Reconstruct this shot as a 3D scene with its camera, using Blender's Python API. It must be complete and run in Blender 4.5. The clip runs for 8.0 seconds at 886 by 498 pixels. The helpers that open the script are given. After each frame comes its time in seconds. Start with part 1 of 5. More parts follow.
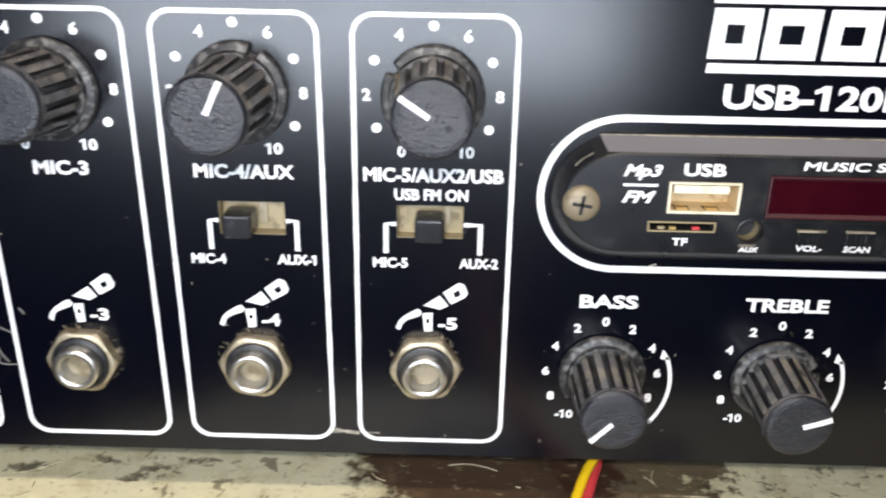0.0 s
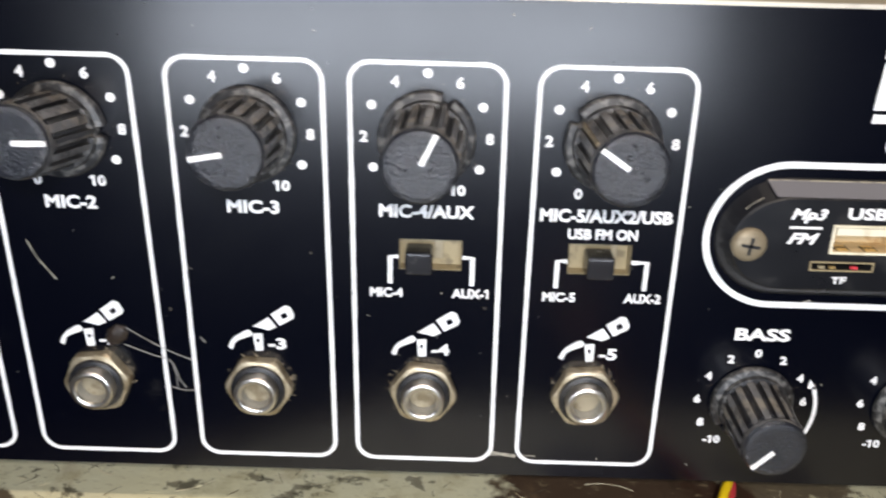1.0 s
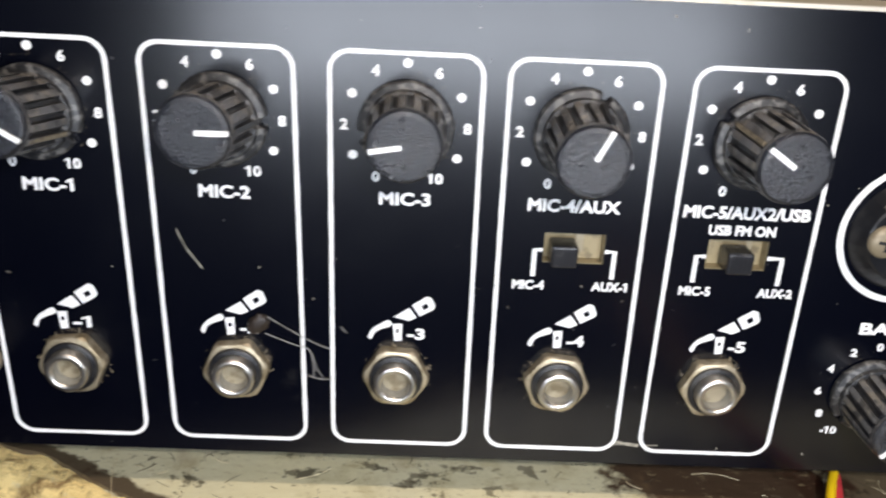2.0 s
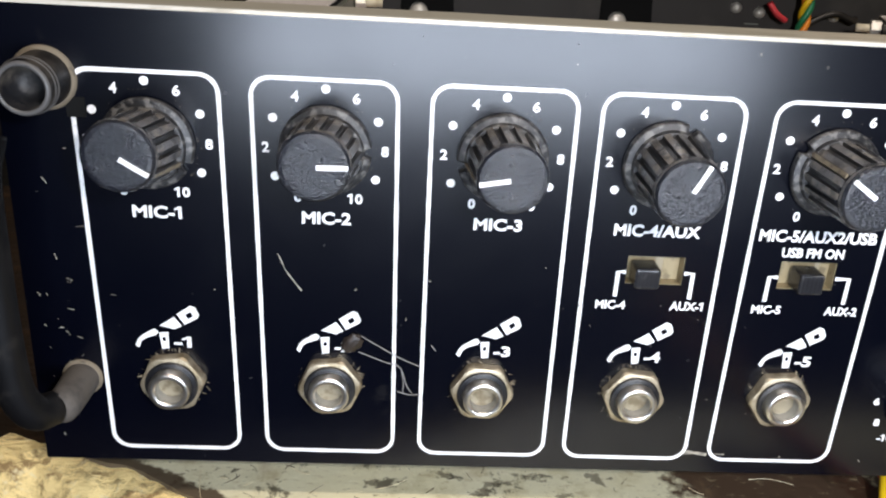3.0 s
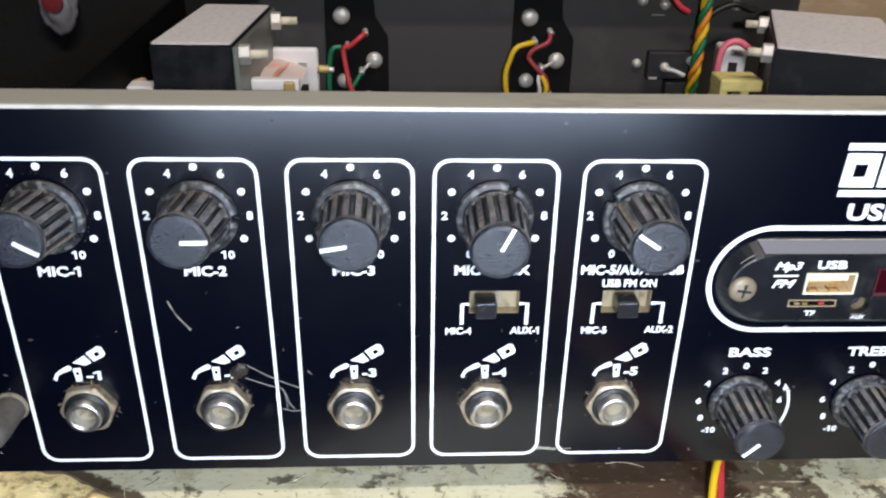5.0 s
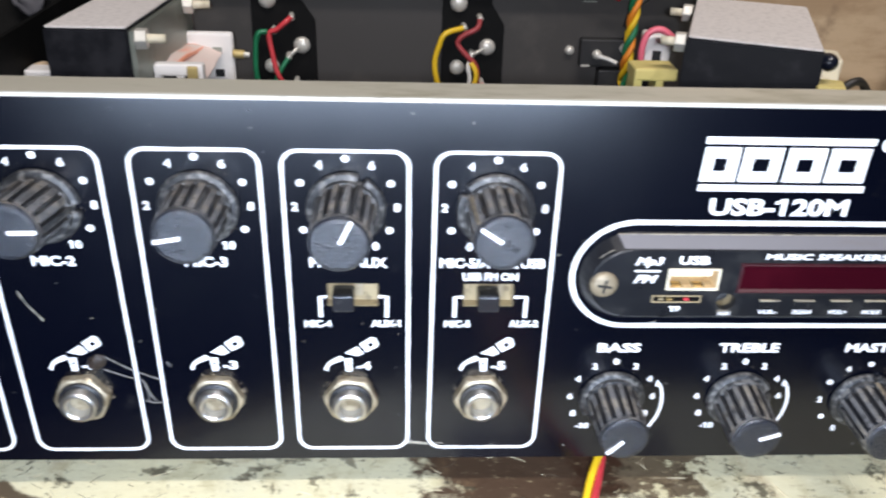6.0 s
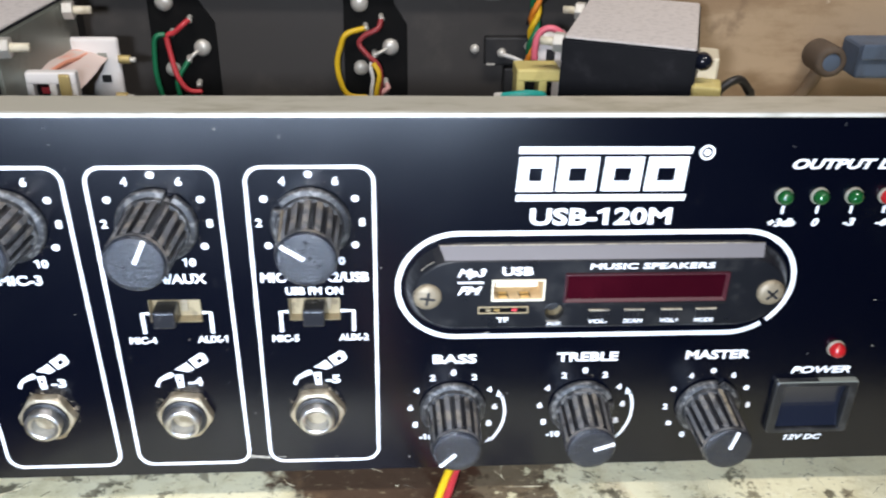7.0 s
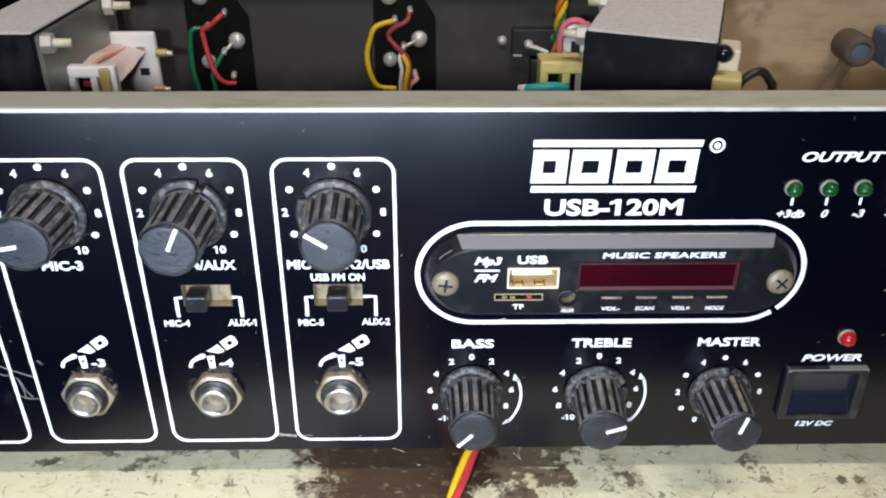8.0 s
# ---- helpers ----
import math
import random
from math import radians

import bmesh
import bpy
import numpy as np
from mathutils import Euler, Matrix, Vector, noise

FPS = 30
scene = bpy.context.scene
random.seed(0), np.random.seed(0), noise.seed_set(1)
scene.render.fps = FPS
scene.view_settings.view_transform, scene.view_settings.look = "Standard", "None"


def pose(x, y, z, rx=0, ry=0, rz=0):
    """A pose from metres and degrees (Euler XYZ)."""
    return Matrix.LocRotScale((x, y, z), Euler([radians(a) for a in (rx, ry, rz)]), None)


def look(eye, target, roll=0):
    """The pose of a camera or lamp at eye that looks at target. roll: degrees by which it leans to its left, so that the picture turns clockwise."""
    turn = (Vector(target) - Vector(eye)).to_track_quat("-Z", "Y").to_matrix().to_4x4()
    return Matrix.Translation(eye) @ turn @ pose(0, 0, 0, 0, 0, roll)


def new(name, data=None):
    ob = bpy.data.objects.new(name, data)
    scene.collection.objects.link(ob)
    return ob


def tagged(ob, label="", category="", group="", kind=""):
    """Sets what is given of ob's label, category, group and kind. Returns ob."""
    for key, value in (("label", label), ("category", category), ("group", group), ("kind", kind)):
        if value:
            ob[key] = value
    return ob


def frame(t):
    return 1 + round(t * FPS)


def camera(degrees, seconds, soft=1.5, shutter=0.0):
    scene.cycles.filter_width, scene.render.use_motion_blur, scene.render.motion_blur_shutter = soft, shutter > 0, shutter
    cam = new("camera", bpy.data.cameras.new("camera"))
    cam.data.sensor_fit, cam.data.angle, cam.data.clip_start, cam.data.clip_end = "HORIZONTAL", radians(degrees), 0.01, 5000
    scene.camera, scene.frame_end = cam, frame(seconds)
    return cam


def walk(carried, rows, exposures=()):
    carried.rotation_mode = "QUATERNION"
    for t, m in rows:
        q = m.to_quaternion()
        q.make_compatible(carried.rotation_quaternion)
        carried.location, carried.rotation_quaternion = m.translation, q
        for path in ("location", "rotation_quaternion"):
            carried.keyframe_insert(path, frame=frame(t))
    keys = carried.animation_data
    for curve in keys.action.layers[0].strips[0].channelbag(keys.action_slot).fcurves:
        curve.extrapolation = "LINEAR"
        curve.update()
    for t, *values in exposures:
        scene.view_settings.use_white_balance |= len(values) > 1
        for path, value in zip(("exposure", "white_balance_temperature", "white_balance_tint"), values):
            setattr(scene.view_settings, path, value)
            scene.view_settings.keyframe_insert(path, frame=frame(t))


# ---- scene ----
cam = camera(54.10, 8.0, 2.1, 0.5)
PATH = [
    (0, (0.00439, -0.16993, 0.12862), (0.00154, 0.06240, 0.03634), 1.06),
    (0.5, (-0.01096, -0.17563, 0.13401), (-0.01556, 0.05560, 0.03906), 1.15),
    (1, (-0.03388, -0.17696, 0.13961), (-0.03535, 0.05504, 0.04648), 1.51),
    (1.5, (-0.05164, -0.17978, 0.14235), (-0.05167, 0.05183, 0.04826), 2.30),
    (2, (-0.07304, -0.18145, 0.13907), (-0.06574, 0.05022, 0.04539), 3.01),
    (2.2, (-0.08211, -0.18369, 0.13943), (-0.07351, 0.04863, 0.04749), 3.13),
    (3.3, (-0.10124, -0.18809, 0.15032), (-0.08382, 0.04138, 0.05265), 4.05),
    (3.5, (-0.10066, -0.18983, 0.15175), (-0.08147, 0.03873, 0.05230), 4.45),
    (4, (-0.08309, -0.20382, 0.16529), (-0.06542, 0.02404, 0.06395), 3.20),
    (4.2, (-0.07884, -0.20659, 0.16916), (-0.06497, 0.01907, 0.06246), 2.52),
    (5.3, (-0.06011, -0.20746, 0.19116), (-0.04535, 0.01478, 0.07762), 1.43),
    (5.5, (-0.05499, -0.20645, 0.18929), (-0.04026, 0.01510, 0.07441), 2.01),
    (6, (-0.02631, -0.20449, 0.18923), (-0.01247, 0.01633, 0.07285), 2.05),
    (6.5, (-0.00099, -0.20394, 0.19196), (0.01175, 0.01605, 0.07388), 1.55),
    (7, (0.01995, -0.20117, 0.19434), (0.03537, 0.01822, 0.07547), 1.34),
    (7.5, (0.02922, -0.20312, 0.19740), (0.03308, 0.01499, 0.07529), -0.13),
    (8, (0.02448, -0.20969, 0.19935), (0.02944, 0.00839, 0.07721), 0.33),
]
EXPOSURES = [(0.0, -0.06, 7280, 17), (0.5, -0.11, 7300, 17), (1.0, -0.26, 7380, 18), (1.5, -0.35, 7400, 18), (2.0, -0.25, 7420, 18), (3.5, 0.05, 6800, 17), (4.0, -0.22, 6800, 17),
             (5.5, 0.42, 6200, 16), (6.0, 0.52, 6250, 16), (7.0, 0.53, 6220, 15), (7.5, 0.52, 6180, 15), (8.0, 0.15, 6300, 16)]
walk(cam, [(t, look(eye, target, roll)) for t, eye, target, roll in PATH], EXPOSURES)

# ---- light ----
world = bpy.data.worlds.new("workshop_air")
world.use_nodes = True
world.node_tree.nodes["Background"].inputs[0].default_value = (0.80, 0.88, 1.0, 1)
world.node_tree.nodes["Background"].inputs[1].default_value = 0.06
scene.world = world


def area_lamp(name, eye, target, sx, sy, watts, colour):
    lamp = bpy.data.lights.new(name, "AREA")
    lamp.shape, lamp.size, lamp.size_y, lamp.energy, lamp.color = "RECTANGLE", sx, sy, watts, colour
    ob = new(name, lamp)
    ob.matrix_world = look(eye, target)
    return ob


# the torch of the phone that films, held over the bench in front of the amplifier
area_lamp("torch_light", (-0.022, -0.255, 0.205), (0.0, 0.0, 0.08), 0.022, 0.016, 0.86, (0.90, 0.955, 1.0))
# added lamp, no real source: low in front, gives the upper paint its sheen
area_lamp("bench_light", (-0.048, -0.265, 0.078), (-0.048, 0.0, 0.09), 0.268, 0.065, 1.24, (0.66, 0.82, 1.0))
# the tube lamp on the workshop ceiling
area_lamp("tube_light", (0.1, -0.70, 1.74), (0.1, 0.1, 0.0), 1.2, 0.10, 18.5, (1.0, 0.94, 0.84))

MM = 0.001


# ---- materials ----
class Mat:
    """A small builder for node materials."""

    def __init__(self, name, colour, rough=0.5, metal=0.0):
        self.m = bpy.data.materials.new(name)
        self.m.use_nodes = True
        self.t = self.m.node_tree
        self.b = self.t.nodes["Principled BSDF"]
        self.b.inputs["Base Color"].default_value = (*colour, 1)
        self.b.inputs["Roughness"].default_value = rough
        self.b.inputs["Metallic"].default_value = metal
        self.colour = None
        self.base = colour
        self.height = None
        self.where = self.t.nodes.new("ShaderNodeTexCoord").outputs["Object"]

    def node(self, kind, **values):
        n = self.t.nodes.new(kind)
        for key, value in values.items():
            n.inputs[key].default_value = value
        return n

    def link(self, a, b):
        self.t.links.new(a, b)

    def noise(self, scale, detail=4.0, rough=0.6, stretch=None, at=None):
        n = self.node("ShaderNodeTexNoise", Scale=scale, Detail=detail, Roughness=rough)
        src = at or self.where
        if stretch:
            mp = self.t.nodes.new("ShaderNodeMapping")
            mp.inputs["Scale"].default_value = stretch
            self.link(src, mp.inputs["Vector"])
            src = mp.outputs["Vector"]
        self.link(src, n.inputs["Vector"])
        return n.outputs["Fac"]

    def ramp(self, fac, lo, hi):
        n = self.node("ShaderNodeMapRange")
        n.interpolation_type = "SMOOTHSTEP"
        n.inputs["From Min"].default_value, n.inputs["From Max"].default_value = lo, hi
        self.link(fac, n.inputs["Value"])
        return n.outputs["Result"]

    def maths(self, op, a, b=None):
        n = self.t.nodes.new("ShaderNodeMath")
        n.operation = op
        for k, v in enumerate((a, b)):
            if v is None:
                continue
            if isinstance(v, (int, float)):
                n.inputs[k].default_value = v
            else:
                self.link(v, n.inputs[k])
        return n.outputs[0]

    def tint(self, fac, colour, amount=1.0):
        """Lays a colour over the base where fac is one."""
        n = self.t.nodes.new("ShaderNodeMix")
        n.data_type = "RGBA"
        if amount != 1.0:
            fac = self.maths("MULTIPLY", fac, amount)
        self.link(fac, n.inputs["Factor"])
        if self.colour is None:
            n.inputs["A"].default_value = (*self.base, 1)
        else:
            self.link(self.colour, n.inputs["A"])
        n.inputs["B"].default_value = (*colour, 1)
        self.colour = n.outputs["Result"]
        self.link(self.colour, self.b.inputs["Base Color"])
        return self

    def rough(self, fac, lo, hi):
        n = self.node("ShaderNodeMapRange")
        n.inputs["To Min"].default_value, n.inputs["To Max"].default_value = lo, hi
        self.link(fac, n.inputs["Value"])
        self.link(n.outputs["Result"], self.b.inputs["Roughness"])
        return self

    def bump(self, fac, depth, strength=1.0):
        n = self.node("ShaderNodeBump", Strength=strength, Distance=depth)
        self.link(fac, n.inputs["Height"])
        if self.height is not None:
            self.link(self.height, n.inputs["Normal"])
        self.height = n.outputs["Normal"]
        self.link(self.height, self.b.inputs["Normal"])
        return self


def speckled(name, colour, rough, metal, dirt, dirt_colour, scale=120.0, grain=1500.0, depth=0.00006, lo=0.52, hi=0.68):
    k = Mat(name, colour, rough, metal)
    big, fine = k.noise(scale, 5.0), k.noise(grain, 3.0)
    k.tint(k.ramp(big, lo, hi), dirt_colour, dirt)
    k.rough(big, rough - 0.1, rough + 0.16)
    k.bump(fine, depth)
    return k


PANEL = Mat("black_panel_paint", (0.0005, 0.0009, 0.0034), 0.30)
_p = PANEL.noise(38.0, 6.0, 0.65)
_s = PANEL.noise(900.0, 2.0, 0.5)
PANEL.tint(PANEL.ramp(_p, 0.54, 0.8), (0.004, 0.0045, 0.006), 0.35)
PANEL.tint(PANEL.ramp(PANEL.noise(330.0, 2.0), 0.72, 0.79), (0.10, 0.10, 0.10), 0.45)
PANEL.tint(PANEL.ramp(PANEL.noise(55.0, 6.0, 0.7), 0.62, 0.74), (0.013, 0.013, 0.014), 0.55)
PANEL.rough(_p, 0.19, 0.28)
PANEL.b.inputs["Specular IOR Level"].default_value = 0.42
PANEL.bump(_s, 0.000004)
PRINT = Mat("white_screen_print", (0.80, 0.80, 0.80), 0.55)
PRINT.tint(PRINT.ramp(PRINT.noise(420.0, 4.0), 0.60, 0.74), (0.30, 0.30, 0.31), 0.6)
PRINT.tint(PRINT.ramp(PRINT.noise(75.0, 5.0, 0.7), 0.655, 0.70), (0.06, 0.065, 0.08), 0.75)
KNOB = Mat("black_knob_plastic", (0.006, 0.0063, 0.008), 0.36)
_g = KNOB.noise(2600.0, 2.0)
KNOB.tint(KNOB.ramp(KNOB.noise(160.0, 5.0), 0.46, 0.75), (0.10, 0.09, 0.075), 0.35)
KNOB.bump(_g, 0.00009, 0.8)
# dust on the ribs, plus the light they catch put into the base grey
RIB = Mat("dusty_lit_rib", (0.100, 0.098, 0.099), 0.24)
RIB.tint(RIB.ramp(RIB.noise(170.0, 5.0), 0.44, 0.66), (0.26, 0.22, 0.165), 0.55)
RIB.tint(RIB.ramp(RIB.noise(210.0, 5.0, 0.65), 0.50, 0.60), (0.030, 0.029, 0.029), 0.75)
RIB.bump(RIB.noise(1500.0, 3.0), 0.00012)
SKIRT = Mat("dust_speckled_skirt", (0.012, 0.0125, 0.014), 0.36)
SKIRT.tint(SKIRT.ramp(SKIRT.noise(620.0, 4.0), 0.49, 0.62), (0.19, 0.185, 0.175), 0.55)
SKIRT.bump(SKIRT.noise(1900.0, 3.0), 0.00016)
# thin pale lines; also the painted highlight on the bezel corner
LEDGE_EDGE = Mat("pale_thin_line", (0.30, 0.26, 0.19), 0.45)
LEDGE_EDGE.tint(LEDGE_EDGE.ramp(LEDGE_EDGE.noise(220.0, 4.0), 0.45, 0.6), (0.09, 0.08, 0.07), 0.8)
PORT_GOLD = Mat("gilt_port_inside", (0.62, 0.47, 0.27), 0.4, 0.2)
PORT_GOLD.tint(PORT_GOLD.ramp(PORT_GOLD.noise(350.0, 4.0), 0.5, 0.65), (0.40, 0.22, 0.08), 0.6)
# grey base stands in for overhead light caught by the black chamfer
LEDGE = Mat("sheen_grey_ledge", (0.13, 0.123, 0.128), 0.24)
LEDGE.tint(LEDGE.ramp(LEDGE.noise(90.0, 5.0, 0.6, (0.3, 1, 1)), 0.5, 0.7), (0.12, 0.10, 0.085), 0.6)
FLOOR_GREY = speckled("dull_bore_metal", (0.26, 0.25, 0.22), 0.5, 0.2, 0.6, (0.12, 0.105, 0.085), 400.0)
CAP = Mat("grained_knob_cap", (0.010, 0.0115, 0.016), 0.22)
CAP.tint(CAP.ramp(CAP.noise(240.0, 4.0), 0.5, 0.8), (0.05, 0.049, 0.048), 0.3)
CAP.bump(CAP.noise(1500.0, 3.0, 0.62, (0.8, 1, 1.2)), 0.00040, 1.0)
CAP.b.inputs["Specular IOR Level"].default_value = 0.6
POINTER = Mat("white_pointer_paint", (0.82, 0.82, 0.80), 0.5)
POINTER.tint(POINTER.ramp(POINTER.noise(700.0), 0.6, 0.75), (0.5, 0.49, 0.46), 0.5)
NICKEL = speckled("tarnished_nickel", (0.47, 0.40, 0.285), 0.40, 0.75, 0.85, (0.22, 0.17, 0.10), 260.0, 1800.0, 0.00008, 0.44, 0.64)
BUSH = speckled("worn_nickel_bush", (0.62, 0.59, 0.54), 0.30, 1.0, 0.7, (0.25, 0.21, 0.15), 300.0, 2400.0, 0.00002, 0.56, 0.74)
BOLT = speckled("pale_plated_steel", (0.66, 0.64, 0.58), 0.35, 0.35, 0.4, (0.40, 0.36, 0.28), 200.0)
DIRT = Mat("brown_dust", (0.19, 0.155, 0.105), 0.95)
DIRT.tint(DIRT.ramp(DIRT.noise(600.0), 0.45, 0.65), (0.06, 0.048, 0.034), 0.8)
DIRT.bump(DIRT.noise(1500.0), 0.0003)
BRASS = speckled("tan_switch_plate", (0.31, 0.25, 0.145), 0.42, 0.2, 0.75, (0.11, 0.085, 0.05), 220.0)
WELL_PLATE = speckled("tarnished_well_metal", (0.34, 0.29, 0.20), 0.4, 0.4, 0.7, (0.16, 0.13, 0.09), 300.0)
SCREW = speckled("dull_tan_screw", (0.215, 0.175, 0.115), 0.45, 0.3, 0.7, (0.12, 0.09, 0.055), 300.0)
SLIDER = speckled("dark_slider_plastic", (0.016, 0.016, 0.018), 0.22, 0.0, 0.4, (0.12, 0.11, 0.10), 200.0)
MODULE = speckled("module_black_plastic", (0.006, 0.0064, 0.008), 0.28, 0.0, 0.3, (0.04, 0.038, 0.035), 110.0, 2200.0, 0.00003)
CREAM = speckled("cream_plastic", (0.72, 0.66, 0.50), 0.5, 0.0, 0.5, (0.42, 0.34, 0.20), 150.0)
GOLD = speckled("gilt_contact", (0.75, 0.52, 0.20), 0.3, 0.8, 0.3, (0.4, 0.25, 0.08), 300.0)
VOID = Mat("dark_hollow", (0.006, 0.006, 0.007), 0.7)
RED_GLASS = Mat("dark_red_window", (0.021, 0.0014, 0.004), 0.10)
RED_GLASS.tint(RED_GLASS.ramp(RED_GLASS.noise(30.0), 0.45, 0.7), (0.040, 0.003, 0.007), 0.6)
RED_EDGE = Mat("red_window_bevel", (0.040, 0.003, 0.007), 0.5)
RED_EDGE.tint(RED_EDGE.ramp(RED_EDGE.noise(80.0), 0.45, 0.65), (0.03, 0.003, 0.006), 0.6)
LED_GREEN = Mat("green_led_lens", (0.007, 0.07, 0.016), 0.10)
LED_GREEN.b.inputs["Transmission Weight"].default_value = 0.25
LED_RED = Mat("red_led_lens", (0.38, 0.012, 0.014), 0.15)
LED_RED.b.inputs["Transmission Weight"].default_value = 0.2
LED_HOLDER = Mat("pale_led_holder", (0.22, 0.20, 0.155), 0.35)
LED_HOLDER.tint(LED_HOLDER.ramp(LED_HOLDER.noise(500.0), 0.5, 0.7), (0.15, 0.13, 0.10), 0.6)
SWITCH = speckled("power_switch_plastic", (0.010, 0.0105, 0.012), 0.34, 0.0, 0.35, (0.11, 0.108, 0.105), 130.0, 1800.0)
ROCKER = Mat("glossy_rocker", (0.008, 0.010, 0.018), 0.16)
ROCKER.rough(ROCKER.noise(60.0), 0.10, 0.28)
ALU = Mat("worn_aluminium_edge", (0.53, 0.50, 0.41), 0.45, 0.3)
_a = ALU.noise(45.0, 6.0, 0.7, (0.35, 1, 1))
ALU.tint(ALU.ramp(_a, 0.48, 0.66), (0.29, 0.265, 0.18), 0.75)
ALU.rough(_a, 0.30, 0.62)
ALU.bump(ALU.noise(700.0, 3.0, 0.6, (0.12, 1, 1)), 0.00008)
RIM = Mat("bright_bare_edge", (0.68, 0.67, 0.61), 0.38, 0.4)
RIM.tint(RIM.ramp(RIM.noise(60.0, 6.0, 0.7, (0.4, 1, 1)), 0.46, 0.68), (0.33, 0.315, 0.26), 0.8)
HANDLE = speckled("dusty_handle_plastic", (0.005, 0.005, 0.006), 0.42, 0.0, 0.6, (0.085, 0.073, 0.058), 90.0, 1400.0, 0.00009, 0.44, 0.66)
CHASSIS = speckled("grey_black_chassis_paint", (0.043, 0.039, 0.036), 0.55, 0.0, 0.6, (0.078, 0.070, 0.062), 26.0, 1300.0, 0.00005)
MICA = speckled("matt_black_plate", (0.004, 0.004, 0.004), 0.6, 0.0, 0.4, (0.012, 0.011, 0.011), 60.0)
TAPE = speckled("black_insulating_tape", (0.006, 0.0065, 0.009), 0.42, 0.0, 0.4, (0.03, 0.03, 0.035), 60.0, 300.0, 0.00008)
FELT = Mat("grey_dusty_core_top", (0.68, 0.64, 0.62), 0.85)
FELT.tint(FELT.ramp(FELT.noise(420.0, 4.0), 0.45, 0.65), (0.48, 0.45, 0.435), 0.5)
MICA.b.inputs["Specular IOR Level"].default_value = 0.15
TAPE.b.inputs["Specular IOR Level"].default_value = 0.25
FELT.bump(FELT.noise(1200.0), 0.0001)
PLATE = speckled("greenish_zinc_plate", (0.30, 0.32, 0.28), 0.45, 0.6, 0.5, (0.16, 0.16, 0.12), 60.0)
BOBBIN = speckled("white_bobbin_plastic", (0.78, 0.75, 0.72), 0.5, 0.0, 0.4, (0.55, 0.46, 0.38), 90.0)
PINK = speckled("pink_winding_paper", (0.78, 0.64, 0.58), 0.5, 0.0, 0.8, (0.90, 0.36, 0.22), 70.0)
YELLOW_BOBBIN = speckled("yellow_bobbin_plastic", (0.66, 0.55, 0.20), 0.45, 0.0, 0.5, (0.45, 0.36, 0.12), 90.0)


def wire_mat(name, colour):
    return speckled(name, colour, 0.38, 0.0, 0.3, tuple(c * 0.5 for c in colour), 140.0, 1500.0, 0.00004)


W_RED, W_GREEN = wire_mat("red_wire_sleeve", (0.62, 0.05, 0.06)), wire_mat("green_wire_sleeve", (0.01, 0.17, 0.07))
W_YELLOW, W_ORANGE = wire_mat("yellow_wire_sleeve", (0.78, 0.50, 0.015)), wire_mat("orange_wire_sleeve", (0.75, 0.24, 0.02))
W_WHITE, W_PINK = wire_mat("white_wire_sleeve", (0.72, 0.70, 0.66)), wire_mat("pink_wire_sleeve", (0.80, 0.16, 0.22))
W_BLACK, W_TEAL = wire_mat("black_wire_sleeve", (0.02, 0.018, 0.016)), wire_mat("teal_wire_sleeve", (0.03, 0.45, 0.40))

W_DULL, W_PALE = wire_mat("dull_red_wire_sleeve", (0.34, 0.045, 0.05)), wire_mat("pale_pink_wire_sleeve", (0.62, 0.33, 0.30))
W_SALMON = wire_mat("salmon_wire_sleeve", (0.90, 0.36, 0.22))
GOLD_DULL = speckled("dull_brass", (0.52, 0.40, 0.16), 0.4, 0.3, 0.4, (0.30, 0.22, 0.09), 200.0)
CHASSIS_DARK = speckled("dark_terminal_plastic", (0.018, 0.018, 0.019), 0.5, 0.0, 0.4, (0.04, 0.038, 0.036), 60.0)

# worn cream laminate of the bench: brown bare patch, soot flecks, scratches
LAMINATE = Mat("worn_cream_laminate", (0.66, 0.61, 0.40), 0.40)
_w = LAMINATE.noise(16.0, 7.0, 0.62)
_f = LAMINATE.noise(95.0, 6.0, 0.68)
_sep = LAMINATE.t.nodes.new("ShaderNodeSeparateXYZ")
LAMINATE.link(LAMINATE.where, _sep.inputs[0])
LAMINATE.tint(LAMINATE.ramp(_w, 0.44, 0.62), (0.60, 0.57, 0.40), 0.7)
LAMINATE.tint(LAMINATE.ramp(_f, 0.52, 0.66), (0.42, 0.37, 0.21), 0.5)
LAMINATE.tint(LAMINATE.ramp(LAMINATE.noise(230.0, 3.0), 0.60, 0.72), (0.74, 0.70, 0.52), 0.5)


def blotch(k, cx, cy, rx, ry, colour, amount, soft=0.16, wobble=1.9):
    """A stain with a torn edge, centred at cx, cy in metres."""
    dx = k.maths("DIVIDE", k.maths("SUBTRACT", _sep.outputs[0], cx), rx)
    dy = k.maths("DIVIDE", k.maths("SUBTRACT", _sep.outputs[1], cy), ry)
    d = k.maths("SQRT", k.maths("ADD", k.maths("MULTIPLY", dx, dx), k.maths("MULTIPLY", dy, dy)))
    d = k.maths("ADD", d, k.maths("MULTIPLY", k.maths("SUBTRACT", _f, 0.5), wobble))
    d = k.maths("ADD", d, k.maths("MULTIPLY", k.maths("SUBTRACT", _w, 0.5), wobble))
    k.tint(k.ramp(k.maths("SUBTRACT", 1.0, d), 0.0, soft), colour, amount)


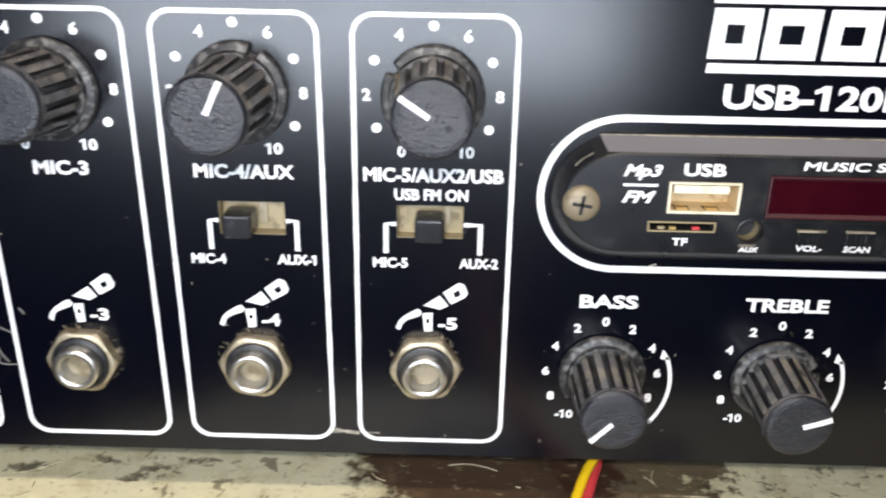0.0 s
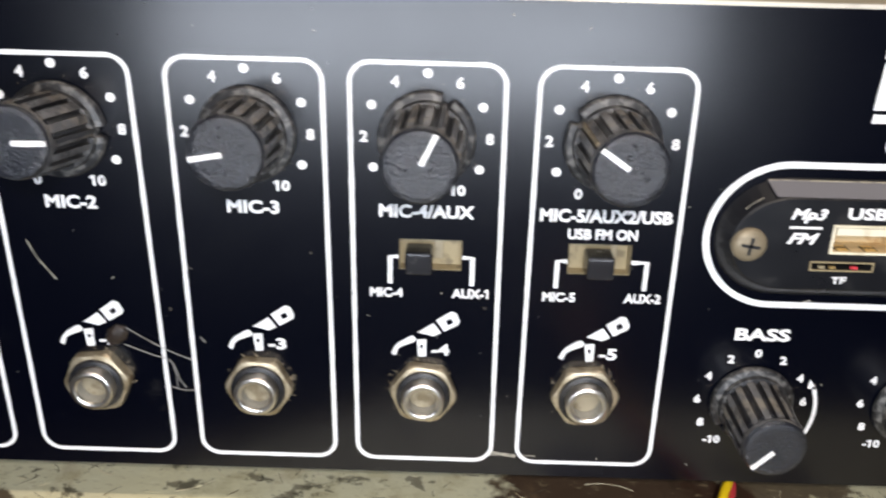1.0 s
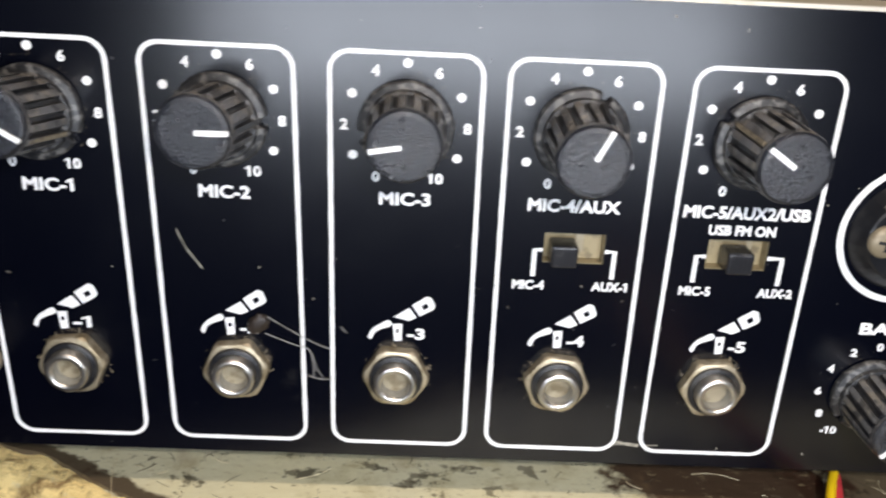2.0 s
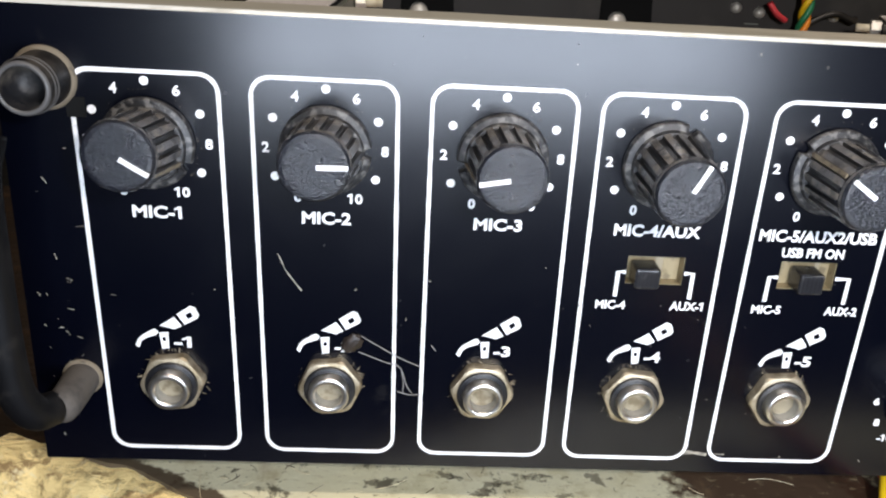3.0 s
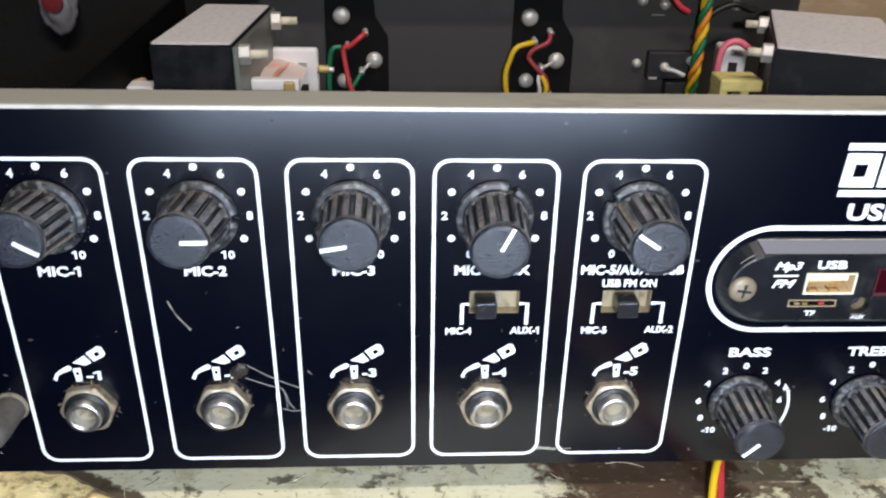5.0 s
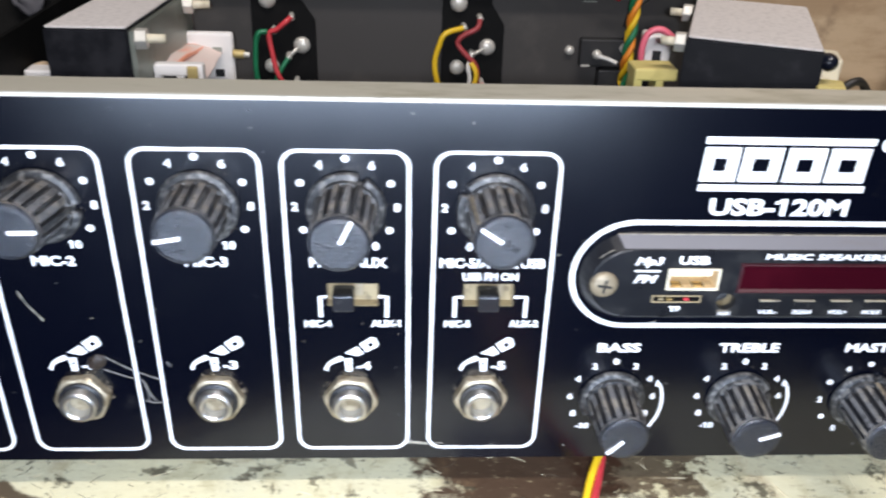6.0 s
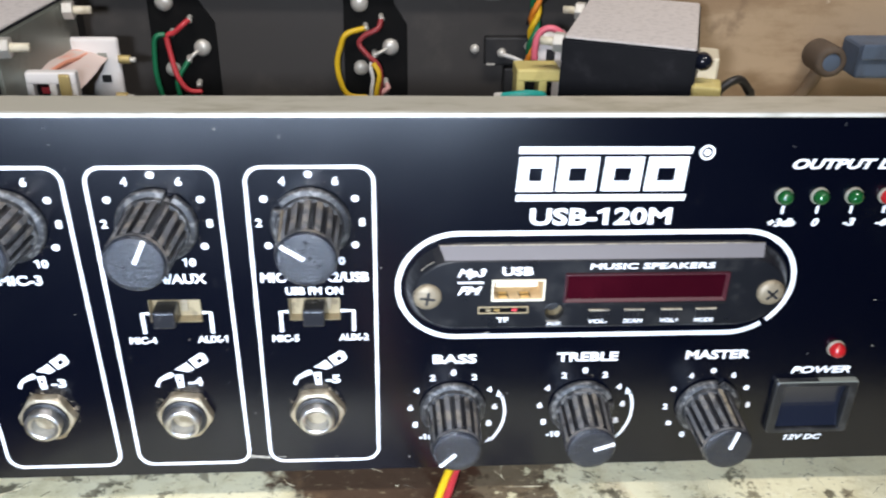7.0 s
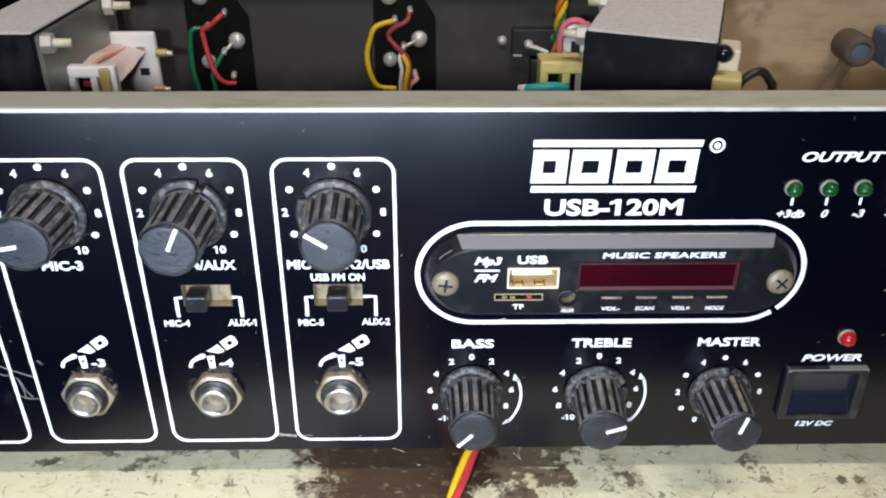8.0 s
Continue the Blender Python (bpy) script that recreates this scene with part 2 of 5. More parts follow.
blotch(LAMINATE, 0.056, 0.012, 0.020, 0.045, (0.075, 0.045, 0.025), 0.9, 0.25, 3.8)
blotch(LAMINATE, 0.014, 0.012, 0.036, 0.060, (0.050, 0.024, 0.014), 0.97, 0.25, 1.5)
LAMINATE.tint(LAMINATE.ramp(LAMINATE.noise(60.0, 6.0, 0.7, (1, 0.4, 1)), 0.56, 0.72), (0.26, 0.17, 0.09), 0.40)
LAMINATE.tint(LAMINATE.ramp(LAMINATE.noise(210.0, 5.0, 0.7, (1, 2.2, 1)), 0.585, 0.66), (0.36, 0.29, 0.17), 0.55)
LAMINATE.tint(LAMINATE.ramp(LAMINATE.noise(120.0, 4.0, 0.7), 0.60, 0.66), (0.035, 0.022, 0.012), 0.65)
LAMINATE.tint(LAMINATE.ramp(LAMINATE.noise(330.0, 3.0, 0.6, (1, 1.8, 1)), 0.66, 0.71), (0.05, 0.04, 0.022), 0.7)
# charred rim along the broken edge
_rim = LAMINATE.maths("ADD", _sep.outputs[1], LAMINATE.maths("ADD", LAMINATE.maths("MULTIPLY", _sep.outputs[0], 0.56), 0.081))
_rim = LAMINATE.maths("ADD", _rim, LAMINATE.maths("MULTIPLY", LAMINATE.maths("SUBTRACT", _f, 0.5), 0.014))
LAMINATE.tint(LAMINATE.ramp(LAMINATE.maths("SUBTRACT", 0.0052, _rim), 0.0, 0.002), (0.055, 0.032, 0.018), 0.93)
LAMINATE.tint(LAMINATE.ramp(LAMINATE.noise(62.0, 6.0, 0.72), 0.60, 0.66), (0.05, 0.042, 0.026), 0.85)
LAMINATE.tint(LAMINATE.ramp(LAMINATE.noise(34.0, 3.0, 0.6, (1, 9, 1)), 0.68, 0.72), (0.80, 0.76, 0.56), 0.6)
LAMINATE.rough(_f, 0.28, 0.62)
LAMINATE.bump(_f, 0.0004)
LAMINATE.bump(LAMINATE.noise(500.0), 0.0001)
CORE = Mat("splintered_chipboard", (0.80, 0.60, 0.26), 0.85)
_c = CORE.noise(110.0, 6.0, 0.7, (1, 2.2, 1))
CORE.tint(CORE.ramp(_c, 0.46, 0.62), (0.16, 0.085, 0.03), 0.85)
CORE.tint(CORE.ramp(CORE.noise(260.0, 4.0), 0.58, 0.7), (0.72, 0.60, 0.34), 0.7)
CORE.bump(_c, 0.002)
DARK_WOOD = Mat("dark_oily_wood", (0.020, 0.012, 0.007), 0.5)
_d = DARK_WOOD.noise(40.0, 6.0, 0.65, (1, 4, 1))
DARK_WOOD.tint(DARK_WOOD.ramp(_d, 0.5, 0.7), (0.075, 0.042, 0.021), 0.6)
DARK_WOOD.bump(_d, 0.001)
BOARD = Mat("brown_wooden_board", (0.54, 0.40, 0.26), 0.6)
_b = BOARD.noise(14.0, 6.0, 0.6, (1, 1, 3.0))
BOARD.tint(BOARD.ramp(_b, 0.42, 0.62), (0.36, 0.245, 0.145), 0.85)
BOARD.tint(BOARD.ramp(BOARD.noise(70.0, 4.0), 0.69, 0.74), (0.85, 0.78, 0.64), 0.8)
BOARD.tint(BOARD.ramp(BOARD.noise(22.0, 5.0, 0.7), 0.56, 0.70), (0.20, 0.13, 0.08), 0.55)
BOARD.bump(BOARD.noise(180.0, 4.0), 0.0004)
PLASTER = Mat("grey_plaster", (0.016, 0.0155, 0.015), 0.9)
PLASTER.tint(PLASTER.ramp(PLASTER.noise(2.5, 6.0), 0.45, 0.65), (0.010, 0.0095, 0.009), 0.7)
PLASTER.bump(PLASTER.noise(60.0), 0.002)
CEMENT = Mat("cement_floor", (0.035, 0.033, 0.03), 0.8)
CEMENT.tint(CEMENT.ramp(CEMENT.noise(4.0, 6.0), 0.45, 0.65), (0.02, 0.019, 0.018), 0.7)
BLUE = speckled("blue_grey_plastic", (0.10, 0.14, 0.21), 0.5, 0.0, 0.4, (0.05, 0.06, 0.08), 60.0)
RUBBER = speckled("black_rubber", (0.10, 0.075, 0.055), 0.7, 0.0, 0.6, (0.17, 0.125, 0.09), 80.0)
OLD_RUBBER = speckled("pale_brown_rubber", (0.26, 0.19, 0.125), 0.7, 0.0, 0.6, (0.18, 0.13, 0.09), 80.0)
FIBRE = Mat("grey_lint", (0.22, 0.21, 0.20), 0.9)
FIBRE.tint(FIBRE.ramp(FIBRE.noise(400.0), 0.5, 0.7), (0.10, 0.095, 0.09), 0.6)
SCUFF = Mat("scuffed_bare_mark", (0.32, 0.295, 0.24), 0.6)
SCUFF.tint(SCUFF.ramp(SCUFF.noise(500.0), 0.45, 0.7), (0.06, 0.056, 0.05), 0.8)

CURL = Mat("burnt_curl", (0.035, 0.026, 0.016), 0.7)
CURL.tint(CURL.ramp(CURL.noise(300.0), 0.4, 0.6), (0.12, 0.09, 0.055), 0.7)
PALE_SCRATCH = Mat("pale_scratch", (0.70, 0.64, 0.44), 0.6)
PALE_SCRATCH.tint(PALE_SCRATCH.ramp(PALE_SCRATCH.noise(300.0), 0.4, 0.6), (0.45, 0.34, 0.2), 0.7)


# ---- building helpers, all in millimetres ----
def part(name, bm, mat, parent, label="", smooth=False):
    bmesh.ops.recalc_face_normals(bm, faces=bm.faces)
    me = bpy.data.meshes.new(name)
    bm.to_mesh(me)
    bm.free()
    me.materials.append(mat.m)
    if smooth:
        for poly in me.polygons:
            poly.use_smooth = True
    ob = new(name, me)
    ob.parent = parent
    if label:
        tagged(ob, label)
    return ob


def thing(name, label, category, group="", kind=""):
    ob = new(name)
    ob.empty_display_size = 0.02
    return tagged(ob, label, category, group, kind)


def face(bm, points):
    return bm.faces.new([bm.verts.new((x * MM, y * MM, z * MM)) for x, y, z in points])


def add_box(bm, x0, x1, y0, y1, z0, z1, bevel=0.0, turn=0.0, seg=2):
    got = bmesh.ops.create_cube(bm, size=1.0)
    vs = got["verts"]
    c = Vector(((x0 + x1) / 2, (y0 + y1) / 2, (z0 + z1) / 2)) * MM
    m = Matrix.Translation(c) @ Matrix.Rotation(radians(turn), 4, "Z") @ Matrix.Diagonal(((x1 - x0) * MM, (y1 - y0) * MM, (z1 - z0) * MM, 1))
    bmesh.ops.transform(bm, matrix=m, verts=vs)
    if bevel:
        edges = list({e for v in vs for e in v.link_edges})
        bmesh.ops.bevel(bm, geom=edges, offset=bevel * MM, segments=seg, profile=0.5, affect="EDGES")
    return bm


def box(*a, **k):
    return add_box(bmesh.new(), *a, **k)


def rings(bm, loops, cap_first=False, cap_last=False, closed=True):
    """Skins loops of equally many points (mm)."""
    rows = [[bm.verts.new((x * MM, y * MM, z * MM)) for x, y, z in loop] for loop in loops]
    n = len(rows[0])
    for a, b in zip(rows, rows[1:]):
        for k in range(n if closed else n - 1):
            bm.faces.new((a[k], a[(k + 1) % n], b[(k + 1) % n], b[k]))
    if cap_first:
        bm.faces.new(rows[0])
    if cap_last:
        bm.faces.new(rows[-1])
    return bm


def lathe(cx, cz, profile, n=40, cap_first=False, cap_last=True, bm=None, wave=None):
    """Turns (radius, y) round an axis along y."""
    loops = []
    for r, y in profile:
        loops.append([(cx + (r + (wave(k) if wave else 0)) * math.sin(2 * math.pi * k / n), y, cz + (r + (wave(k) if wave else 0)) * math.cos(2 * math.pi * k / n)) for k in range(n)])
    return rings(bm or bmesh.new(), loops, cap_first, cap_last)


def rounded(x0, x1, z0, z1, r, seg=6):
    """Outline of a rectangle with round corners."""
    out = []
    for cx, cz, a0 in ((x1 - r, z1 - r, 0), (x1 - r, z0 + r, 90), (x0 + r, z0 + r, 180), (x0 + r, z1 - r, 270)):
        for k in range(seg + 1):
            a = radians(a0 + 90 * k / seg)
            out.append((cx + r * math.sin(a), cz + r * math.cos(a)))
    return out


def ribbon(line, width, y=-0.13, closed=False, rag=0.0, seed=1):
    """A printed line along points (x, z) on the panel, with its own thin edge."""
    rng = random.Random(seed)
    n = len(line)
    bm = bmesh.new()
    rows = []
    for k in range(n):
        a = Vector(line[k - 1] if (k or closed) else line[k])
        b = Vector(line[(k + 1) % n] if (k < n - 1 or closed) else line[k])
        d = (b - a).normalized()
        side = Vector((-d.y, d.x)) * (width / 2 * (1 + rag * rng.uniform(-1, 1)))
        p = Vector(line[k])
        rows.append([(p + side, 0.0), (p + side, y), (p - side, y), (p - side, 0.0)])
    rows = [[bm.verts.new((q.x * MM, yy * MM, q.y * MM)) for q, yy in row] for row in rows]
    for k in range(n if closed else n - 1):
        a, b = rows[k], rows[(k + 1) % n]
        for j in range(3):
            bm.faces.new((a[j], a[j + 1], b[j + 1], b[j]))
    if not closed:
        bm.faces.new(rows[0])
        bm.faces.new(rows[-1])
    return bm


def fine(line, step=2.0):
    """More points along a line."""
    out = []
    for (ax, az), (bx, bz) in zip(line, line[1:]):
        n = max(1, int(math.hypot(bx - ax, bz - az) / step))
        out += [(ax + (bx - ax) * k / n, az + (bz - az) * k / n) for k in range(n)]
    return out + [line[-1]]


def slab(outline, y0, y1):
    """A plate from an outline of (x, z)."""
    bm = bmesh.new()
    return rings(bm, [[(x, y0, z) for x, z in outline], [(x, y1, z) for x, z in outline]], True, True)


def smooth_line(points, n=8):
    """A round curve through points."""
    p = [Vector(q) for q in points]
    p = [p[0] * 2 - p[1]] + p + [p[-1] * 2 - p[-2]]
    out = []
    for k in range(1, len(p) - 2):
        for j in range(n):
            t = j / n
            a, b, c, d = p[k - 1], p[k], p[k + 1], p[k + 2]
            out.append(0.5 * ((2 * b) + (c - a) * t + (2 * a - 5 * b + 4 * c - d) * t * t + (3 * b - a - 3 * c + d) * t ** 3))
    return out + [p[-2]]


def tube(points, r, n=8, sub=8, taper=None, bm=None):
    line = smooth_line(points, sub)
    loops, up = [], Vector((0.31, 0.2, 0.93))
    for k, q in enumerate(line):
        d = (line[min(k + 1, len(line) - 1)] - line[max(k - 1, 0)]).normalized()
        s = d.cross(up).normalized()
        u = s.cross(d)
        rr = r * (taper(k / (len(line) - 1)) if taper else 1)
        loops.append([tuple(q + (s * math.cos(2 * math.pi * j / n) + u * math.sin(2 * math.pi * j / n)) * rr) for j in range(n)])
    return rings(bm or bmesh.new(), loops, True, True)


def flag_ones(me, words):
    """Gives each figure 1 of the printed words its slanting flag."""
    bm = bmesh.new()
    bm.from_mesh(me)
    bmesh.ops.remove_doubles(bm, verts=bm.verts, dist=1e-5)
    left, glyphs = set(bm.verts), []
    while left:
        todo, seen = [next(iter(left))], []
        left.discard(todo[0])
        while todo:
            v = todo.pop()
            seen.append(v.co.copy())
            for e in v.link_edges:
                w = e.other_vert(v)
                if w in left:
                    left.discard(w)
                    todo.append(w)
        glyphs.append(seen)
    glyphs.sort(key=lambda g: min(c.x for c in g))
    letters = [ch for ch in words if ch != " "]
    for ch, g in zip(letters, glyphs):
        if ch == "1":
            z0, z1 = min(c.z for c in g), max(c.z for c in g)
            top, h = max(c.y for c in g), max(c.y for c in g) - min(c.y for c in g)
            x0 = min(c.x for c in g if c.y > top - 0.1 * h)
            shape = [(0, 0), (-0.09, -0.10), (-0.25, -0.17), (-0.25, -0.33), (-0.11, -0.28), (0, -0.21)]
            ends = [[bm.verts.new((x0 + u * h, top + w * h, zz)) for u, w in shape] for zz in (z0, z1)]
            bm.faces.new(ends[0])
            bm.faces.new(ends[1][::-1])
            for k in range(6):
                bm.faces.new((ends[0][k], ends[1][k], ends[1][(k + 1) % 6], ends[0][(k + 1) % 6]))
    bmesh.ops.recalc_face_normals(bm, faces=bm.faces)
    for f in bm.faces:
        f.smooth = False
    bm.to_mesh(me)
    bm.free()


def lettering(words, x, z, height, width, parent, y=0.0, italic=0.0, bold=0.030, align="C", mat=None, name="lettering", deep=0.13):
    """Printed words, cap height and width in mm; x, z is the middle (or the left end) of the line."""
    cu = bpy.data.curves.new(name, "FONT")
    cu.body, cu.offset, cu.shear, cu.extrude, cu.resolution_u = words, bold, italic, 0.05, 3
    tmp = bpy.data.objects.new(name, cu)
    me = bpy.data.meshes.new_from_object(tmp)
    bpy.data.objects.remove(tmp)
    bpy.data.curves.remove(cu)
    if "1" in words:
        flag_ones(me, words)
    co = np.empty(len(me.vertices) * 3)
    me.vertices.foreach_get("co", co)
    co = co.reshape(-1, 3)
    lo, hi = co.min(0), co.max(0)
    u = (co - lo) / np.maximum(hi - lo, 1e-6)
    left = x - width / 2 if align == "C" else x
    out = np.stack([left + u[:, 0] * width, y - deep * u[:, 2], z - height / 2 + u[:, 1] * height], 1) * MM
    me.vertices.foreach_set("co", out.ravel())
    me.update()
    me.materials.append((mat or PRINT).m)
    ob = new(name, me)
    ob.parent = parent
    tagged(ob, 'white printed words "%s"' % words if len(words) > 2 else 'white printed mark "%s"' % words)
    return ob


def dot(x, z, r, parent, y=0.0):
    return part("printed_dot", lathe(x, z, [(r, y), (r, y - 0.13)], 16), PRINT, parent)


# ---- the workshop ----
def wall(name, x0, x1, y0, y1, z0, z1, mat, label):
    ob = part(name, box(x0, x1, y0, y1, z0, z1), mat, None)
    return tagged(ob, label, name.split("_")[0], kind="structure")


BENCH_Z = -4.0
FLOOR_Z = -800.0
wall("floor", -1000, 1100, -1000, 900, FLOOR_Z - 100, FLOOR_Z, CEMENT, "dark oil-stained cement workshop floor")
wall("wall_north", -1000, 1100, 900, 1000, FLOOR_Z, 1800, PLASTER, "grey plastered workshop wall in the dark")
wall("wall_south", -1000, 1100, -1100, -1000, FLOOR_Z, 1800, PLASTER, "grey plastered workshop wall in the dark")
wall("wall_west", -1100, -1000, -1100, 1000, FLOOR_Z, 1800, PLASTER, "grey plastered workshop wall in the dark")
wall("wall_east", 1100, 1200, -1100, 1000, FLOOR_Z, 1800, PLASTER, "grey plastered workshop wall in the dark")
wall("ceiling", -1100, 1200, -1100, 1000, 1800, 1900, PLASTER, "plain grey workshop ceiling")


def torn_edge():
    """The broken front left edge of the laminate, from left to right."""
    rng = random.Random(4)
    pts, x = [], -212.0
    while x < -44:
        pts.append((x, 15 - (x + 172) * (0.56 if x > -172 else 0.30) + 3.2 * noise.noise((x * 0.05, 3, 0)) + 1.6 * noise.noise((x * 0.21, 8, 0)) + rng.uniform(-0.5, 0.5)))
        x += 2.5
    return pts


def build_bench():
    bench = thing("workbench", "old workbench with worn cream laminate top and broken edge", "workbench")
    edge = torn_edge()
    right, back, front = 900.0, 292.0, -52.0
    # laminate sheet
    outline = [p for p in edge if p[0] > -190 and p[1] > front] + [(-48, front), (120, front), (right, front), (right, back), (-187, back), (-190, 180), (-188, 90)]
    bm = bmesh.new()
    rings(bm, [[(x, y, BENCH_Z) for x, y in outline], [(x, y, BENCH_Z - 1.6) for x, y in outline]], True, True)
    part("laminate_sheet", bm, LAMINATE, bench, "worn cream laminate with a bare brown patch")
    # splintered core that shows along the break
    bm = bmesh.new()
    loops = []
    for off, z in ((5, -5.7), (-1.0, -5.4), (-3, -6.0), (-5, -7.0), (-7, -8.6), (-8.6, -12.5), (-9.4, -20)):
        loops.append([(x + off * 0.49 + 1.2 * noise.noise((x * 0.3, off, 1)), y + off * 0.87 + 2.2 * noise.noise((x * 0.16, off * 0.3, 5)), z + (1.6 * noise.noise((x * 0.33, off * 0.5, 9)) if off < 4 else 0)) for x, y in edge])
    rings(bm, loops, closed=False)
    part("board_core", bm, CORE, bench, "splintered yellow chipboard core along the break", True)
    # fine scratches and burnt curls on the laminate
    rng = random.Random(21)
    dark, pale = bmesh.new(), bmesh.new()
    for j in range(150):
        x, y = rng.uniform(-150, 190), rng.uniform(-14, 24)
        a, l = rng.uniform(0, 6.28), rng.uniform(1.0, 6) * (3.0 if j % 9 == 0 else 1.0)
        bend = rng.uniform(-0.6, 0.6)
        pts = [(x + l * u * math.cos(a + bend * u), y + l * u * math.sin(a + bend * u), BENCH_Z + 0.02) for u in (0, 0.35, 0.7, 1.0)]
        tube(pts, rng.uniform(0.05, 0.13), 5, 3, bm=dark if j % 3 else pale)
    tagged(part("burnt_curl", dark, CURL, bench, "thin dark curls and scratches on the laminate"), kind="stuff")
    tagged(part("pale_scratch", pale, PALE_SCRATCH, bench, "thin pale scratches in the laminate"), kind="stuff")
    # dark lower boards
    part("lower_board", box(-900, 900, -58, 292, -40, -20, 1.5), DARK_WOOD, bench, "dark oily wooden board")
    for lx in (-850, 850):
        for ly in (-22, 250):
            part("leg", box(lx - 30, lx + 30, ly - 30, ly + 30, FLOOR_Z, -40, 3), DARK_WOOD, bench)
    return bench


build_bench()

back_board = thing("back_board", "brown wooden board standing upright behind the amplifier", "board")
part("panel", box(112, 820, 268, 286, BENCH_Z, 420, 1.0), BOARD, back_board)

# ---- the amplifier ----
amp = thing("amplifier", "black mixing amplifier with open top and white printed front", "amplifier")
X0, X1, Z0, Z1 = -186.0, 192.0, 9.5, 122.8
POTS = [-154.8, -116.1, -76.6, -39.0, -0.2]
FRAMES = [(-154.9, 1.9, 15.65), (-116.4, 1.9, 15.9), (-76.8, 1.0, 16.1), (-39.0, 0.8, 16.1), (0.1, 0.0, 16.05)]  # middle, lean of the print, half width
POT_Z = 93.8
SLIDES = [-37.7, -0.5]


SOCKETS = [(-152.7, 33.6), (-114.6, 33.6), (-77.0, 33.3), (-38.7, 33.0), (-1.1, 33.2)]


def front_plate():
    """The front sheet with real openings for the switches, the module and the rocker."""
    holes = [(x - 6.9, x + 6.9, 63.4, 70.7) for x in SLIDES] + [(42.5, 112, 66, 82), (135.8, 156.0, 23.1, 39.1)]
    holes += [(x - 3.2, x + 3.2, z - 3.2, z + 3.2) for x, z in SOCKETS]
    xs = sorted({X0, X1, *[h[0] for h in holes], *[h[1] for h in holes]})
    zs = sorted({Z0, Z1 - 0.9, *[h[2] for h in holes], *[h[3] for h in holes]})
    bm = bmesh.new()
    vs = {}

    def v(x, z):
        if (x, z) not in vs:
            vs[(x, z)] = bm.verts.new((x * MM, 0, z * MM))
        return vs[(x, z)]

    for xa, xb in zip(xs, xs[1:]):
        for za, zb in zip(zs, zs[1:]):
            mx, mz = (xa + xb) / 2, (za + zb) / 2
            if any(h[0] < mx < h[1] and h[2] < mz < h[3] for h in holes):
                continue
            bm.faces.new((v(xa, za), v(xb, za), v(xb, zb), v(xa, zb)))
    got = bmesh.ops.extrude_face_region(bm, geom=bm.faces[:])
    bmesh.ops.translate(bm, verts=[g for g in got["geom"] if isinstance(g, bmesh.types.BMVert)], vec=(0, 2.0 * MM, 0))
    return bm


panel = part("front_panel", front_plate(), PANEL, amp, "satin black painted front with white print")
part("bare_rim", rings(bmesh.new(), [[(X0, y, z), (X1, y, z)] for y, z in ((-0.02, Z1 - 0.9), (0.45, Z1 - 0.1), (1.1, Z1 + 0.05), (1.1, Z1 - 0.9))], closed=False), RIM, panel, "bright bare metal rim")
flange = bmesh.new()
rows = []
for k in range(97):
    x = X0 + (X1 - X0) * k / 96
    w = 0.12 * noise.noise((x * 0.03, 1, 0))
    rows.append([(x, 1.1, Z1 + 0.05), (x, 1.6, Z1 + 0.12 + w), (x, 13.6, Z1 + w), (x, 14.4, Z1 - 0.5 + w), (x, 14.4, Z1 - 2.0), (x, 2.0, Z1 - 2.0)])
rings(flange, rows, closed=True, cap_first=True, cap_last=True)
part("top_flange", flange, ALU, amp, "dull scratched aluminium flange")

# channel frames, scales and names
NAMES = ["MIC-1", "MIC-2", "MIC-3", "MIC-4/AUX", "MIC-5/AUX2/USB"]
WIDTHS = [11.0, 11.2, 11.3, 20.6, 28.6]


def scale_marks(cx, cz, r):
    """The 0 to 10 scale round a level knob."""
    for k in range(11):
        a = radians(-152 + 30.4 * k)
        x, z = cx + r * math.sin(a), cz + r * math.cos(a)
        if k in (1, 3, 5, 7, 9):
            dot(x, z, 0.98 if r > 12.9 else 0.85, panel)
        else:
            w = 3.5 if k == 10 else 1.65
            lettering(str(k), x + (0.5 if k == 10 else 0), z, 2.4 if r > 12.9 else 2.05, w if r > 12.9 else w * 0.85, panel)


def mic_mark(cx, number, up):
    """The plug and microphone sign over a socket."""
    shapes = {
        "printed_head": [(4.1, 50.3), (7.4, 52.6), (8.6, 52.2), (9.4, 50.2), (9.0, 49.3), (5.9, 47.5)],
        "printed_grip": [(-0.1, 47.1), (3.4, 49.5), (4.6, 48.0), (5.2, 47.1), (3.4, 46.2), (2.1, 46.6)],
        "printed_cable": [(-6.1, 41.6), (-5.4, 43.3), (-4.4, 44.4), (-2.1, 45.9), (-1.2, 46.2), (-0.4, 45.4), (-0.9, 44.6), (-3.3, 43.7), (-4.5, 42.9), (-5.2, 41.0)],
        "printed_plug": [(-0.3, 45.2), (1.9, 45.4), (1.9, 41.0), (0.2, 40.8)],
    }
    for name, pts in shapes.items():
        part(name, slab([(cx + x, z + up) for x, z in pts], 0, -0.13), PRINT, panel)
    part("printed_window", slab([(cx + x, z + up) for x, z in ((6.2, 50.2), (7.4, 51.0), (8.0, 49.9), (6.8, 49.1))], -0.13, -0.2), PANEL, panel, "black window in the printed head")
    part("printed_window", slab([(cx + x, z + up) for x, z in ((0.5, 44.0), (1.2, 44.0), (1.2, 43.0), (0.5, 43.0))], -0.13, -0.2), PANEL, panel, "black window in the printed plug")
    lettering("-%d" % number, cx + 5.2, 42.8 + up, 2.9, 4.1, panel)


